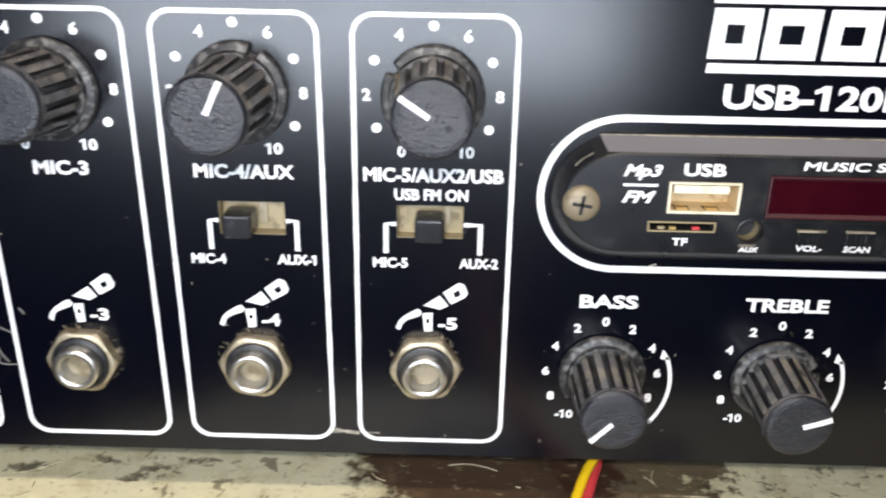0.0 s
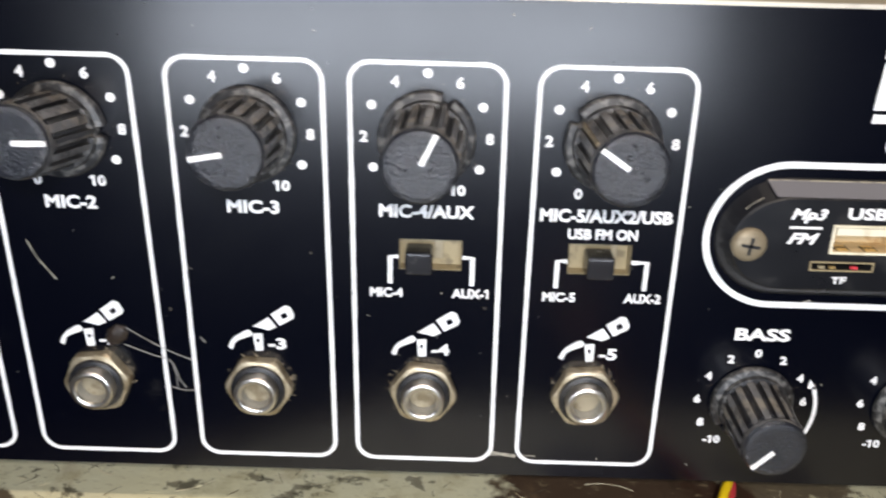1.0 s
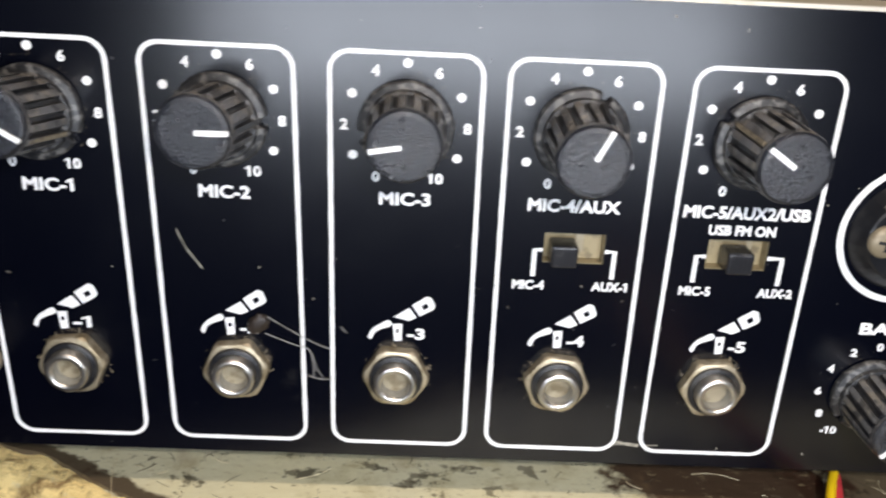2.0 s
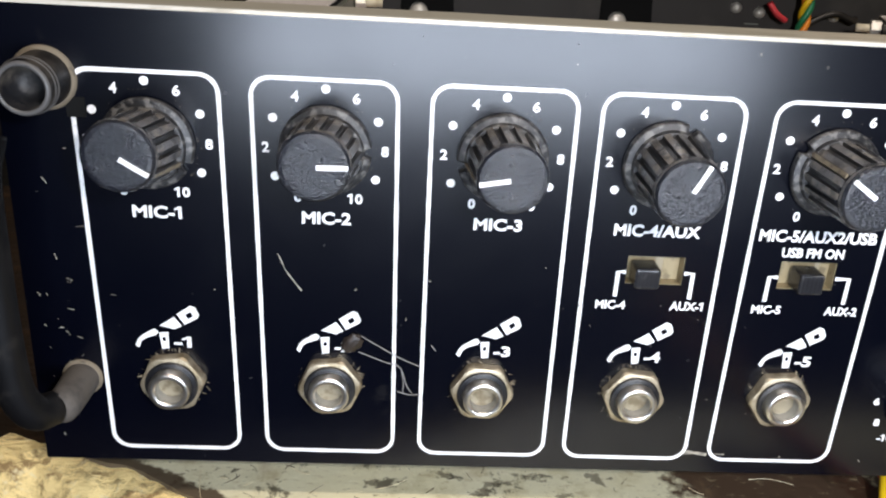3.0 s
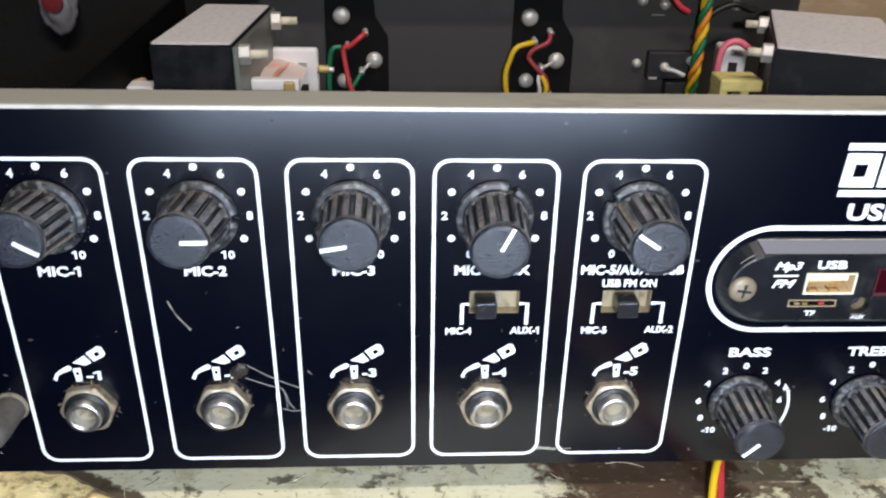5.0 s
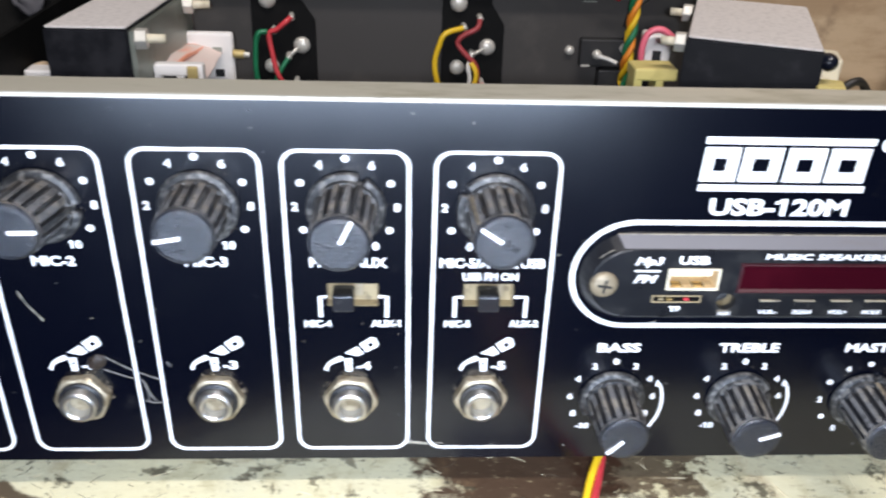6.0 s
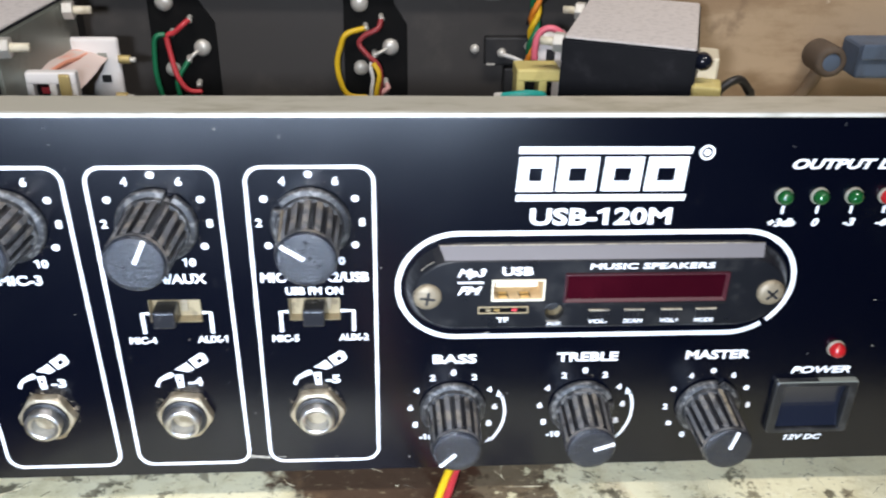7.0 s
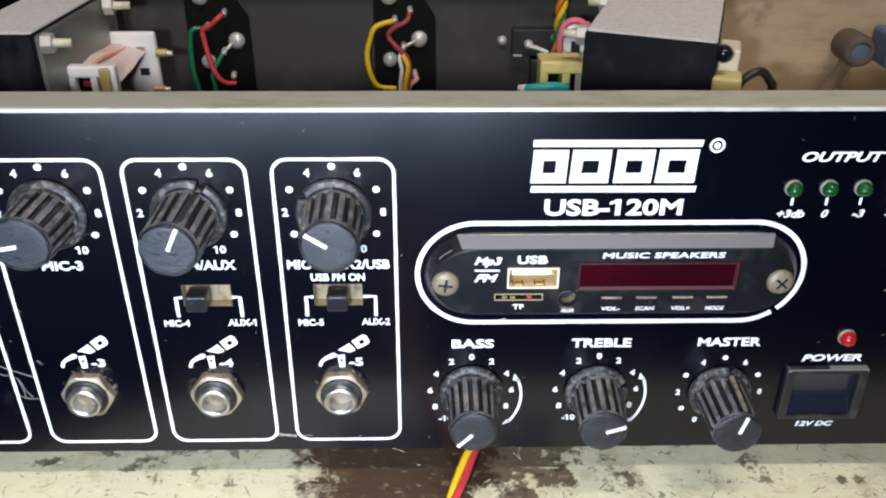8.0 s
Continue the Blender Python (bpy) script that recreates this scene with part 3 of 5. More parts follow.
for k, cx in enumerate(POTS):
    mid, shift, half = FRAMES[k]
    box_line = rounded(mid - half, mid + half, 13.6, 109.0, 4.2)
    box_line = [box_line[-1]] + box_line
    box_line = [(x + shift * (109.0 - z) / 95.4, z) for x, z in box_line]
    part("printed_frame", ribbon(fine(box_line, 3.0)[:-1], 0.92, closed=True, rag=0.10, seed=k), PRINT, panel, "white printed channel frame")
    scale_marks(cx, POT_Z, 13.2)
    lettering(NAMES[k], cx + (0.3 if k else 0.8), 77.2, 3.0, WIDTHS[k], panel)
    mic_mark(mid + shift * 0.66 - 1.7, k + 1, 1.1 if k < 3 else 0.8)
lettering("USB FM ON", -0.3, 73.0, 2.5, 15.2, panel)
for cx, xa, xb, ta, tb_, a, b in ((SLIDES[0], -46.6, -28.4, -47.4, -28.7, "MIC-4", "AUX-1"), (SLIDES[1], -9.7, 10.05, -8.8, 9.9, "MIC-5", "AUX-2")):
    part("printed_bracket", ribbon([(cx - 7.1, 66.5), (xa, 66.5), (xa, 60.0)], 1.0), PRINT, panel)
    part("printed_bracket", ribbon([(cx + 7.1, 66.6), (xb, 66.6), (xb, 59.9)], 1.0), PRINT, panel)
    lettering(a, ta, 57.8, 2.3, 7.3, panel)
    lettering(b, tb_, 57.9, 2.3, 8.2, panel)

# maker's sign as plain blocks, and the words of the right half
part("printed_bar", slab([(52.7, 114.2), (97.3, 114.1), (96.9, 112.2), (52.6, 112.3)], 0, -0.13), PRINT, panel)
part("printed_bar", slab([(52.7, 101.0), (97.1, 100.9), (96.9, 99.1), (52.5, 99.2)], 0, -0.13), PRINT, panel)
for x0, w in ((52.4, 9.4), (62.7, 10.4), (74.4, 10.2), (85.6, 10.6)):
    part("printed_block", slab([(x0 + 0.5, 111.4), (x0 + w + 0.3, 111.4), (x0 + w, 101.9), (x0, 101.9)], 0, -0.13), PRINT, panel, "plain white printed block of the maker's sign")
    part("printed_slot", slab([(x0 + 3.2, 108.4), (x0 + w - 2.8, 108.4), (x0 + w - 3.0, 104.8), (x0 + 3.0, 104.8)], -0.13, -0.18), PANEL, panel, "black slit in the printed block")
part("printed_ring", ribbon([(100.9 + 1.75 * math.sin(radians(a)), 112.5 + 1.75 * math.cos(radians(a))) for a in range(0, 360, 20)], 0.6, closed=True), PRINT, panel)
dot(100.9, 112.5, 0.9, panel)
lettering("USB-120M", 75.4, 94.6, 5.0, 37.6, panel)
lettering("OUTPUT LE", 124.0, 109.2, 2.9, 29.0, panel, italic=0.25, align="L")
for words, x, w in (("BASS", 38.2, 12.5), ("TREBLE", 76.4, 17.8), ("MASTER", 114.6, 18.9)):
    lettering(words, x, 49.8, 3.1, w, panel)
for cx in (38.0, 76.2):
    lettering("0", cx, 45.0, 2.1, 1.6, panel)
    for k, word in enumerate(("2", "4", "6", "8", "10")):
        a = radians(29 + 29.8 * k)
        for s in (-1, 1):
            text_ = "-10" if (word == "10" and s < 0) else word
            lettering(text_, cx + s * 12.4 * math.sin(a) - (1.1 if text_ == "-10" else 0), 32.3 + 12.6 * math.cos(a), 2.1, {"10": 3.0, "-10": 4.0}.get(text_, 1.6), panel)
    arc = [(cx - 0.8 + 16.2 * math.sin(radians(a)), 30.2 + 16.2 * math.cos(radians(a))) for a in range(66, 134, 4)]
    part("printed_arc", ribbon(arc, 0.8), PRINT, panel)
    hx, hz = arc[0]
    part("printed_arrow", slab([(hx - 1.3, hz - 0.5), (hx - 0.9, hz + 1.8), (hx + 1.0, hz - 0.9)], 0, -0.13), PRINT, panel)
    hx, hz = arc[-1]
    part("printed_arrow", slab([(hx + 0.9, hz + 0.3), (hx - 1.6, hz - 0.9), (hx - 0.3, hz + 1.2)], 0, -0.13), PRINT, panel)
scale_marks(114.3, 31.4, 12.6)
lettering("POWER", 146.7, 43.7, 2.5, 18.2, panel, italic=0.2)
lettering("12V DC", 146.6, 18.2, 2.0, 11.8, panel, italic=0.25)
for x, word, w in ((123.9, "+3db", 7.6), (133.3, "0", 1.9), (142.6, "-3", 3.3), (151.6, "-6", 3.3)):
    part("printed_tick", slab([(x - 0.35, 97.2), (x + 0.35, 97.2), (x + 0.35, 95.0), (x - 0.35, 95.0)], 0, -0.13), PRINT, panel)
    lettering(word, x + 0.3, 92.4, 2.4, w, panel, italic=0.25)
# white outline round the module, worn away at one place
end_a, end_b = 38.3, 115.3
line = [(end_b + 16.2 * math.sin(radians(a)), 73.7 + 16.2 * math.cos(radians(a))) for a in range(138, -1, -6)]
line += [(x, 89.9) for x in range(110, 42, -6)]
line += [(end_a + 16.2 * math.sin(radians(a)), 73.7 + 16.2 * math.cos(radians(a))) for a in range(0, -181, -6)]
line += [(x, 57.5) for x in range(43, 114, 6)]
line += [(end_b + 16.2 * math.sin(radians(a)), 73.7 + 16.2 * math.cos(radians(a))) for a in range(180, 143, -6)]
part("printed_outline", ribbon(line, 1.4, rag=0.05), PRINT, panel, "white printed outline, worn away at one spot")

# scuffs and lint on the paint
for pts, w in (([(-127.0, 68.0), (-125.3, 63.8), (-124.4, 62.5), (-121.6, 58.6)], 0.28), ([(-23.0, 15.6), (-19.8, 15.5), (-16.2, 15.0)], 0.9), ([(-14.5, 15.2), (-11.5, 15.2)], 0.3),
               ([(-178, 66), (-177.6, 64.6)], 0.14), ([(-176.5, 52), (-175, 51.6)], 0.16), ([(-166, 56), (-164.9, 55.7)], 0.12), ([(-176, 60), (-174.6, 59.2)], 0.14), ([(-177.4, 46), (-176.6, 44.8)], 0.14), ([(46.0, 58.2), (47.4, 58.8)], 0.4)):
    part("scuff", ribbon(fine(pts, 1.0), w, -0.05, rag=0.5, seed=int(abs(pts[0][0]))), SCUFF, panel, "pale scuff in the black paint")
rng = random.Random(12)
for k in range(45):
    x, z = rng.uniform(X0 + 2, X1 - 4), rng.uniform(12, 121)
    a, l = rng.uniform(0, 3.1), rng.uniform(0.15, 0.8)
    part("paint_chip", ribbon([(x, z), (x + l * math.cos(a), z + l * math.sin(a))], rng.uniform(0.1, 0.24), -0.04), SCUFF, panel)

for k in range(18):
    x, z = rng.gauss(-177, 3.5), rng.gauss(50, 15)
    if 12 < z < 98 and X0 + 2 < x < -170:
        a, l = rng.gauss(-0.2, 0.9), rng.uniform(0.15, 1.0) ** 2 * 2.2
        part("paint_chip", ribbon([(x, z), (x + l * 0.5 * math.cos(a), z + l * 0.5 * math.sin(a) + 0.1), (x + l * math.cos(a), z + l * math.sin(a))], rng.uniform(0.06, 0.2), -0.04, rag=0.6, seed=k), SCUFF, panel)

# ---- knobs ----
def build_knob(cx, cz, angle, seed, big=1.0, lean=(0.0, 0.0), slim=1.0, long=1.0):
    """lean: how far the cap sits off the axis, as the shaft is bent."""
    knob = thing("control_knob", "", "")
    knob.parent = amp
    tagged(knob, "black fluted knob with a white pointer line")
    a0 = angle / 360 * 96

    def notch(k):
        d = abs((k - a0 + 48) % 96 - 48)
        return -1.6 if d < 1.6 else 0.0

    r = 10.3 * big
    part("skirt", lathe(cx, cz, [(r - 0.3, -0.2), (r, -0.5), (r, -1.3), (r - 0.4, -1.8), (8.9 * slim, -2.2), (8.5 * slim, -3.2), (8.0 * slim, -3.3)], 96, wave=notch), SKIRT, knob)
    n = 160
    flutes = 16

    def rib(k):
        s = (k * flutes / n + seed * 0.37) % 1.0
        return -0.75 if 0.14 < s < 0.54 else 0.0

    # ribs painted pale, grooves near black: light and groove shade as colour
    grip = part("grip", lathe(cx, cz, [(8.45 * slim, -2.2), (8.35 * slim, -3.2), (7.95 * slim, -17.4), (7.75 * slim, -18.0)], n, wave=rib, cap_last=False), KNOB, knob, "fluted dusty grip, light painted on the ribs")
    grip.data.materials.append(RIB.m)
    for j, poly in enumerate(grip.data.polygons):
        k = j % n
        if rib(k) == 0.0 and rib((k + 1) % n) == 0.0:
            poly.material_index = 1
    part("cap", lathe(cx, cz, [(7.6 * slim, -16.8), (7.72 * slim, -18.2), (7.58 * slim, -19.2), (7.1 * slim, -19.8), (6.2 * slim, -20.0)], 64), CAP, knob, "grained black cap")
    part("cap_edge", rings(bmesh.new(), [[(cx + q * slim * math.sin(2 * math.pi * k / 64), yy, cz + q * slim * math.cos(2 * math.pi * k / 64)) for k in range(64)] for q, yy in ((7.70, -18.1), (7.80, -18.4), (7.66, -19.05))]), RIB, knob, "pale edge of the cap", True)
    s, c = math.sin(radians(angle)), math.cos(radians(angle))
    rr = random.Random(seed)
    w = 0.5
    pts = [(0.6, -w), (3.5, -w * rr.uniform(0.85, 1.1)), (7.2 * slim, -w), (7.2 * slim, w), (3.8, w * rr.uniform(0.85, 1.15)), (0.6, w)]
    part("pointer", slab([(cx + u * s + t * c, cz + u * c - t * s) for u, t in pts], -19.75, -20.25), POINTER, knob, "white painted pointer line")
    # raised index rib on the grip
    part("index_rib", rings(bmesh.new(), [[(cx + u * s + t * c, y, cz + u * c - t * s) for u, t in ((7.3 * slim, -0.6), (8.65 * slim - e, -0.45), (8.85 * slim - e, 0.45), (7.3 * slim, 0.6))] for y, e in ((-2.4, 0.0), (-17.2, 0.75))], True, True), DIRT if seed % 2 else KNOB, knob, "worn index rib")
    for ob in knob.children:
        if ob.name.split(".")[0] != "skirt":
            for v in ob.data.vertices:
                s = -v.co.y / 0.02
                v.co.y *= long
                v.co.x += lean[0] * MM * s
                v.co.z += lean[1] * MM * s
    return knob


LEANS = [(-0.7, 2.5), (-0.8, 2.1), (0.2, 1.1), (-0.7, -0.1), (0.4, 0.0)]
ANGLES = [121, 89, 260, 26, 304]
LOW_KNOBS = [(38.0, 32.3, 224, (0.0, -1.0)), (76.2, 32.0, 71, (-0.6, -0.9)), (114.3, 31.4, 15, (0.6, -1.6))]
for k, cx in enumerate(POTS):
    build_knob(cx, POT_Z - 0.5, ANGLES[k], k + 1, 1.0, LEANS[k], 0.975, 1.06 if k == 3 else 1.0)
for k, (cx, cz, angle, lean) in enumerate(LOW_KNOBS):
    build_knob(cx, cz, angle, k + 7, 0.93, lean, 0.91, 0.92)
for k, cx in enumerate(POTS + [38.0, 76.2, 114.3]):
    cz = POT_Z if k < 5 else 32.0
    rngd = random.Random(k)
    bm = bmesh.new()
    for j in range(22):
        a, rad = rngd.uniform(-1.2, 2.6), rngd.uniform(10.2, 11.8)
        add_box(bm, cx + rad * math.sin(a) - 0.1, cx + rad * math.sin(a) + rngd.uniform(-0.02, 0.12), -0.06, -0.01, cz + rad * math.cos(a) - 0.1, cz + rad * math.cos(a) + rngd.uniform(-0.04, 0.1))
    tagged(part("dust_ring", bm, DIRT, amp, "grey dust gathered round a knob"), kind="stuff")


# ---- sockets ----
def build_socket(cx, cz, seed):
    rr = random.Random(seed)
    jack = thing("jack_socket", "", "")
    jack.parent = amp
    tagged(jack, "tarnished nickel jack socket with a hexagonal nut")
    turn = rr.uniform(-12, 12)

    def nut_ring(flat, round_, y):
        out = []
        for k in range(72):
            a = 5.0 * k
            rad = min(round_, flat / math.cos(radians((a + 30) % 60 - 30)))
            out.append((cx + rad * math.sin(radians(a + turn)), y, cz + rad * math.cos(radians(a + turn))))
        return out

    bm = rings(bmesh.new(), [nut_ring(7.05, 7.85, -0.1), nut_ring(7.05, 7.85, -2.2), nut_ring(6.95, 7.4, -2.8), nut_ring(6.5, 6.6, -3.0)], cap_last=True)
    part("hex_nut", bm, NICKEL, jack, "tarnished hexagonal nut")
    part("washer", lathe(cx, cz, [(6.3, -2.9), (6.3, -3.5), (5.9, -3.7), (5.0, -3.7)], 40, cap_last=False), KNOB, jack, "dark washer", True)
    part("bush", lathe(cx, cz, [(4.95, -3.0), (4.95, -6.0), (4.6, -6.5), (3.7, -6.5), (3.3, -6.1), (3.25, -5.6)], 40, cap_last=False), BUSH, jack, "shiny threaded bush with a hollow bore", True)
    part("bore_wall", lathe(cx, cz, [(3.3, -5.9), (3.2, -5.6), (3.15, 1.5)], 32, cap_last=False), FLOOR_GREY, jack, "dull wall of the bore", True)
    part("bore_floor", lathe(cx, cz, [(3.3, 1.0), (0.6, 0.8)], 24), FLOOR_GREY, jack, "dull metal at the bottom of the bore")
    # shade in the upper bore, laid on the floor as a dark crescent
    part("bore_gap", slab([(cx + r_ * math.sin(radians(a_)), cz + r_ * math.cos(radians(a_))) for r_, a_ in [(3.0, a_) for a_ in range(-10, 96, 15)] + [(2.2, a_) for a_ in range(80, 9, -15)]], 0.78, 0.68), VOID, jack, "dark crescent painted on the bore floor as shade")
    part("contact", tube([(cx - 2.4, 0.2, cz + 1.3), (cx, -0.6, cz + 1.7), (cx + 2.2, 0.1, cz + 1.0)], 0.5, 6, 5), NICKEL, jack, "bent contact spring in the bore", True)
    bm = bmesh.new()
    for j in range(14):
        a, rad = rr.gauss(0.3, 1.2), rr.uniform(7.2, 7.8)
        l = rr.uniform(0.3, 1.4)
        bend = rr.uniform(-0.12, 0.12)
        pts = [(cx + (rad + l * u) * math.sin(a + bend * u), -0.15 - 0.25 * u * (1 - u), cz + (rad + l * u) * math.cos(a + bend * u)) for u in (0, 0.5, 1.0)]
        tube(pts, rr.choice((0.07, 0.10, 0.14, 0.30)), 6, 2, lambda t: 1 - 0.5 * t, bm)
    for j in range(14):
        a, rad = rr.uniform(0, 6.28), rr.uniform(7.2, 8.8)
        add_box(bm, cx + rad * math.sin(a) - 0.15, cx + rad * math.sin(a) + rr.uniform(0.0, 0.2), -0.12, -0.01, cz + rad * math.cos(a) - 0.15, cz + rad * math.cos(a) + rr.uniform(0.0, 0.14))
    tagged(part("dirt_ring", bm, DIRT, jack, "brown dirt gathered round the nut"), kind="stuff")
    return jack


for k, (cx, cz) in enumerate(SOCKETS):
    build_socket(cx, cz, k + 3)


# ---- slide switches ----
def build_slide(cx, at):
    sw = thing("slide_switch", "", "")
    sw.parent = amp
    tagged(sw, "slide switch with a dark ribbed slider in a tan well")
    bm = bmesh.new()
    add_box(bm, cx - 6.9, cx + 6.9, 3.6, 4.4, 62.9, 71.2)
    add_box(bm, cx - 7.4, cx - 6.8, 0.4, 4.4, 62.9, 71.2)
    add_box(bm, cx + 6.8, cx + 7.4, 0.4, 4.4, 62.9, 71.2)
    add_box(bm, cx - 6.9, cx + 6.9, 0.4, 4.4, 70.6, 71.2)
    add_box(bm, cx - 6.9, cx + 6.9, 0.4, 4.4, 62.9, 63.5)
    part("well", bm, BRASS, sw, "dirty tan metal well")
    part("slider", box(cx + at - 3.0, cx + at + 3.0, -3.6, 3.0, 63.5, 68.8, 0.7, seg=3), SLIDER, sw, "dark plastic slider")
    for j in range(5):
        part("ridge", box(cx + at - 2.2 + j, cx + at - 1.8 + j, -3.8, -3.5, 64.0, 68.3), SLIDER, sw)
    part("well_shade", box(cx + at + (3.2 if at < -1 else 3.1), cx + at + (5.2 if at < -1 else 4.4), 3.2, 3.7, 65.0, 70.4, 0.2), WELL_PLATE, sw, "greyer block beside the slider")
    return sw


build_slide(SLIDES[0], -2.5)
build_slide(SLIDES[1], -0.1)


# ---- the player module ----
def build_module():
    mod = thing("player_module", "", "")
    mod.parent = amp
    tagged(mod, "raised black player module with a red window and card slots")
    cx, cz = (end_a + end_b) / 2, 73.6
    half = (end_b - end_a) / 2

    def stadium(r, ex, y, dz=0.0):
        out = []
        for a in range(0, 181, 10):
            out.append((cx + half + ex * math.sin(radians(a)), y, cz + dz + r * math.cos(radians(a))))
        for a in range(180, 361, 10):
            out.append((cx - half + ex * math.sin(radians(a)), y, cz + dz + r * math.cos(radians(a))))
        return out

    bm = rings(bmesh.new(), [stadium(13.5, 14.4, -0.05), stadium(13.1, 14.1, -0.6), stadium(10.5, 12.2, -4.2), stadium(10.1, 11.8, -4.5)], cap_last=False)
    part("bezel", bm, MODULE, mod, "chamfered black plastic bezel")
    # separate strip over the black chamfer, with its sheen painted in
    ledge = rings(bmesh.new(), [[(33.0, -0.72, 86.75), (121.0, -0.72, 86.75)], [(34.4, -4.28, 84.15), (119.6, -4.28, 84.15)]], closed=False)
    part("ledge", ledge, LEDGE, mod, "upper ledge painted grey for its sheen")
    part("ledge_edge", tube([(33.2, -0.75, 86.75), (77, -0.8, 86.8), (120.8, -0.75, 86.75)], 0.16, 6, 6), LEDGE_EDGE, mod, "pale line along the ledge", True)
    # highlight on the bezel corner, drawn as a thin pale strip
    part("corner_glint", tube([(31.6, -4.35, 83.9), (29.6, -4.3, 82.6), (28.2, -4.2, 81.2)], 0.14, 6, 6), LEDGE_EDGE, mod, "painted highlight on the bezel corner", True)
    y = -4.5

    # face with real openings for port, card slot and aux hole
    def rect(x0, x1, z0, z1):
        return [(x0, z0), (x1, z0), (x1, z1), (x0, z1)]

    ax, az = 64.3, 68.2
    port_at, slot_at = (47.5, 60.8, 72.4, 78.0), (43.9, 56.9, 68.15, 69.75)
    bm = bmesh.new()
    for loop in ([(p[0], p[2]) for p in stadium(10.1, 11.8, y)], rect(*port_at), rect(*slot_at), [(ax + 2.5 * math.sin(radians(a)), az + 2.5 * math.cos(radians(a))) for a in range(0, 360, 15)]):
        vs = [bm.verts.new((px * MM, y * MM, pz * MM)) for px, pz in loop]
        for va, vb in zip(vs, vs[1:] + vs[:1]):
            bm.edges.new((va, vb))
    bmesh.ops.triangle_fill(bm, use_beauty=True, edges=bm.edges[:])
    part("face", bm, MODULE, mod, "flat black module face")
    # red window
    part("window", rings(bmesh.new(), [[(px, yy, pz) for px, pz in rect(66.6 + d, 111.0 - d, 71.4 + d, 80.1 - d)] for d, yy in ((0.0, y), (0.0, y - 0.9), (0.25, y - 0.95), (0.9, y - 0.15))]), RED_EDGE, mod, "lighter red bevel of the display window")
    part("pane", box(67.4, 110.2, y - 0.2, y - 0.02, 72.2, 79.3), RED_GLASS, mod, "dark red display pane")
    part("window_lip", box(66.4, 111.2, y - 0.8, y + 0.2, 70.5, 71.3, 0.2), MODULE, mod)

    def pocket(x0, x1, z0, z1, deep):
        return rings(bmesh.new(), [[(px, yy, pz) for px, pz in rect(x0, x1, z0, z1)] for yy in (y, y + deep)], cap_last=True)

    # usb port: a shell round the opening, a tongue above, sprung floor below
    bm = bmesh.new()
    x0, x1, z0, z1 = port_at
    for b in ((x0 - 0.5, x1 + 0.5, z1, z1 + 0.4), (x0 - 0.5, x1 + 0.5, z0 - 0.5, z0), (x0 - 0.5, x0, z0, z1), (x1, x1 + 0.5, z0, z1)):
        add_box(bm, b[0], b[1], y - 0.6, y + 0.2, b[2], b[3], 0.1)
    part("usb_port", bm, CREAM, mod, "pale yellowed steel port shell")
    part("port_shell", pocket(x0 + 0.02, x1 - 0.02, z0 + 0.02, z1 - 0.02, 6.0), PORT_GOLD, mod, "gilt inside of the port")
    part("tongue", box(x0 + 0.7, x1 - 1.6, y + 0.2, y + 5.5, 75.9, 77.6, 0.15), CREAM, mod, "cream contact tongue")
    for tx in (50.2, 56.2):
        part("spring", box(tx - 1.2, tx + 1.2, y + 0.5, y + 3.2, z0 + 0.05, z0 + 0.3, 0.1), GOLD, mod, "gilt spring contact")
        for ex in (-1.45, 1.3):
            part("spring_gap", box(tx + ex, tx + ex + 0.22, y + 0.3, y + 3.4, z0 + 0.03, z0 + 0.12), VOID, mod)
        part("spring_gap", box(tx - 1.2, tx + 1.2, y + 1.6, y + 1.85, z0 + 0.28, z0 + 0.36), VOID, mod)
    # card slot
    bm = bmesh.new()
    x0, x1, z0, z1 = slot_at
    for b in ((x0 - 0.35, x1 + 0.35, z1, z1 + 0.3), (x0 - 0.35, x1 + 0.35, z0 - 0.3, z0), (x0 - 0.35, x0, z0, z1), (x1, x1 + 0.35, z0, z1)):
        add_box(bm, b[0], b[1], y - 0.35, y + 0.2, b[2], b[3], 0.08)
    part("card_slot", bm, BRASS, mod, "narrow metal card slot")
    part("slot_hollow", pocket(x0 + 0.02, x1 - 0.02, z0 + 0.02, z1 - 0.02, 5.0), VOID, mod)
    for tx, m in ((46.6, BRASS), (48.9, GOLD), (53.6, W_RED)):
        part("slot_contact", box(tx - 0.8, tx + 0.6, y + 0.4, y + 1.2, z0 + 0.05, z0 + 0.6), m, mod)
    # aux hole: a bore with a gilt wall inside
    part("aux_hole", lathe(ax, az, [(2.75, y), (2.75, y - 0.2), (2.55, y - 0.25), (2.5, y), (2.5, y + 2.0)], 28, cap_last=False), MODULE, mod, "round hole with a gilt contact inside")
    part("bore", lathe(ax, az, [(2.48, y + 1.9), (2.4, y + 4.5)], 28, cap_last=False), BRASS, mod, "gilt wall of the bore", True)
    part("bore_end", lathe(ax, az, [(2.42, y + 4.4), (0.5, y + 4.5)], 24), VOID, mod)
    part("hole_lip", box(ax - 1.9, ax + 1.5, y - 0.25, y + 0.1, az - 3.3, az - 2.75, 0.1), LEDGE_EDGE, mod, "pale lip")
    # keys
    for bx in (76.6, 86.3, 96.6, 106.3):
        part("key", box(bx - 2.7, bx + 2.7, y - 0.6, y + 0.1, 65.9, 68.4, 0.2), MODULE, mod, "small black key under a pale edge")
        part("key_edge", box(bx - 2.9, bx + 2.9, y - 0.75, y - 0.02, 68.5, 68.9, 0.1), LEDGE_EDGE, mod, "pale edge")
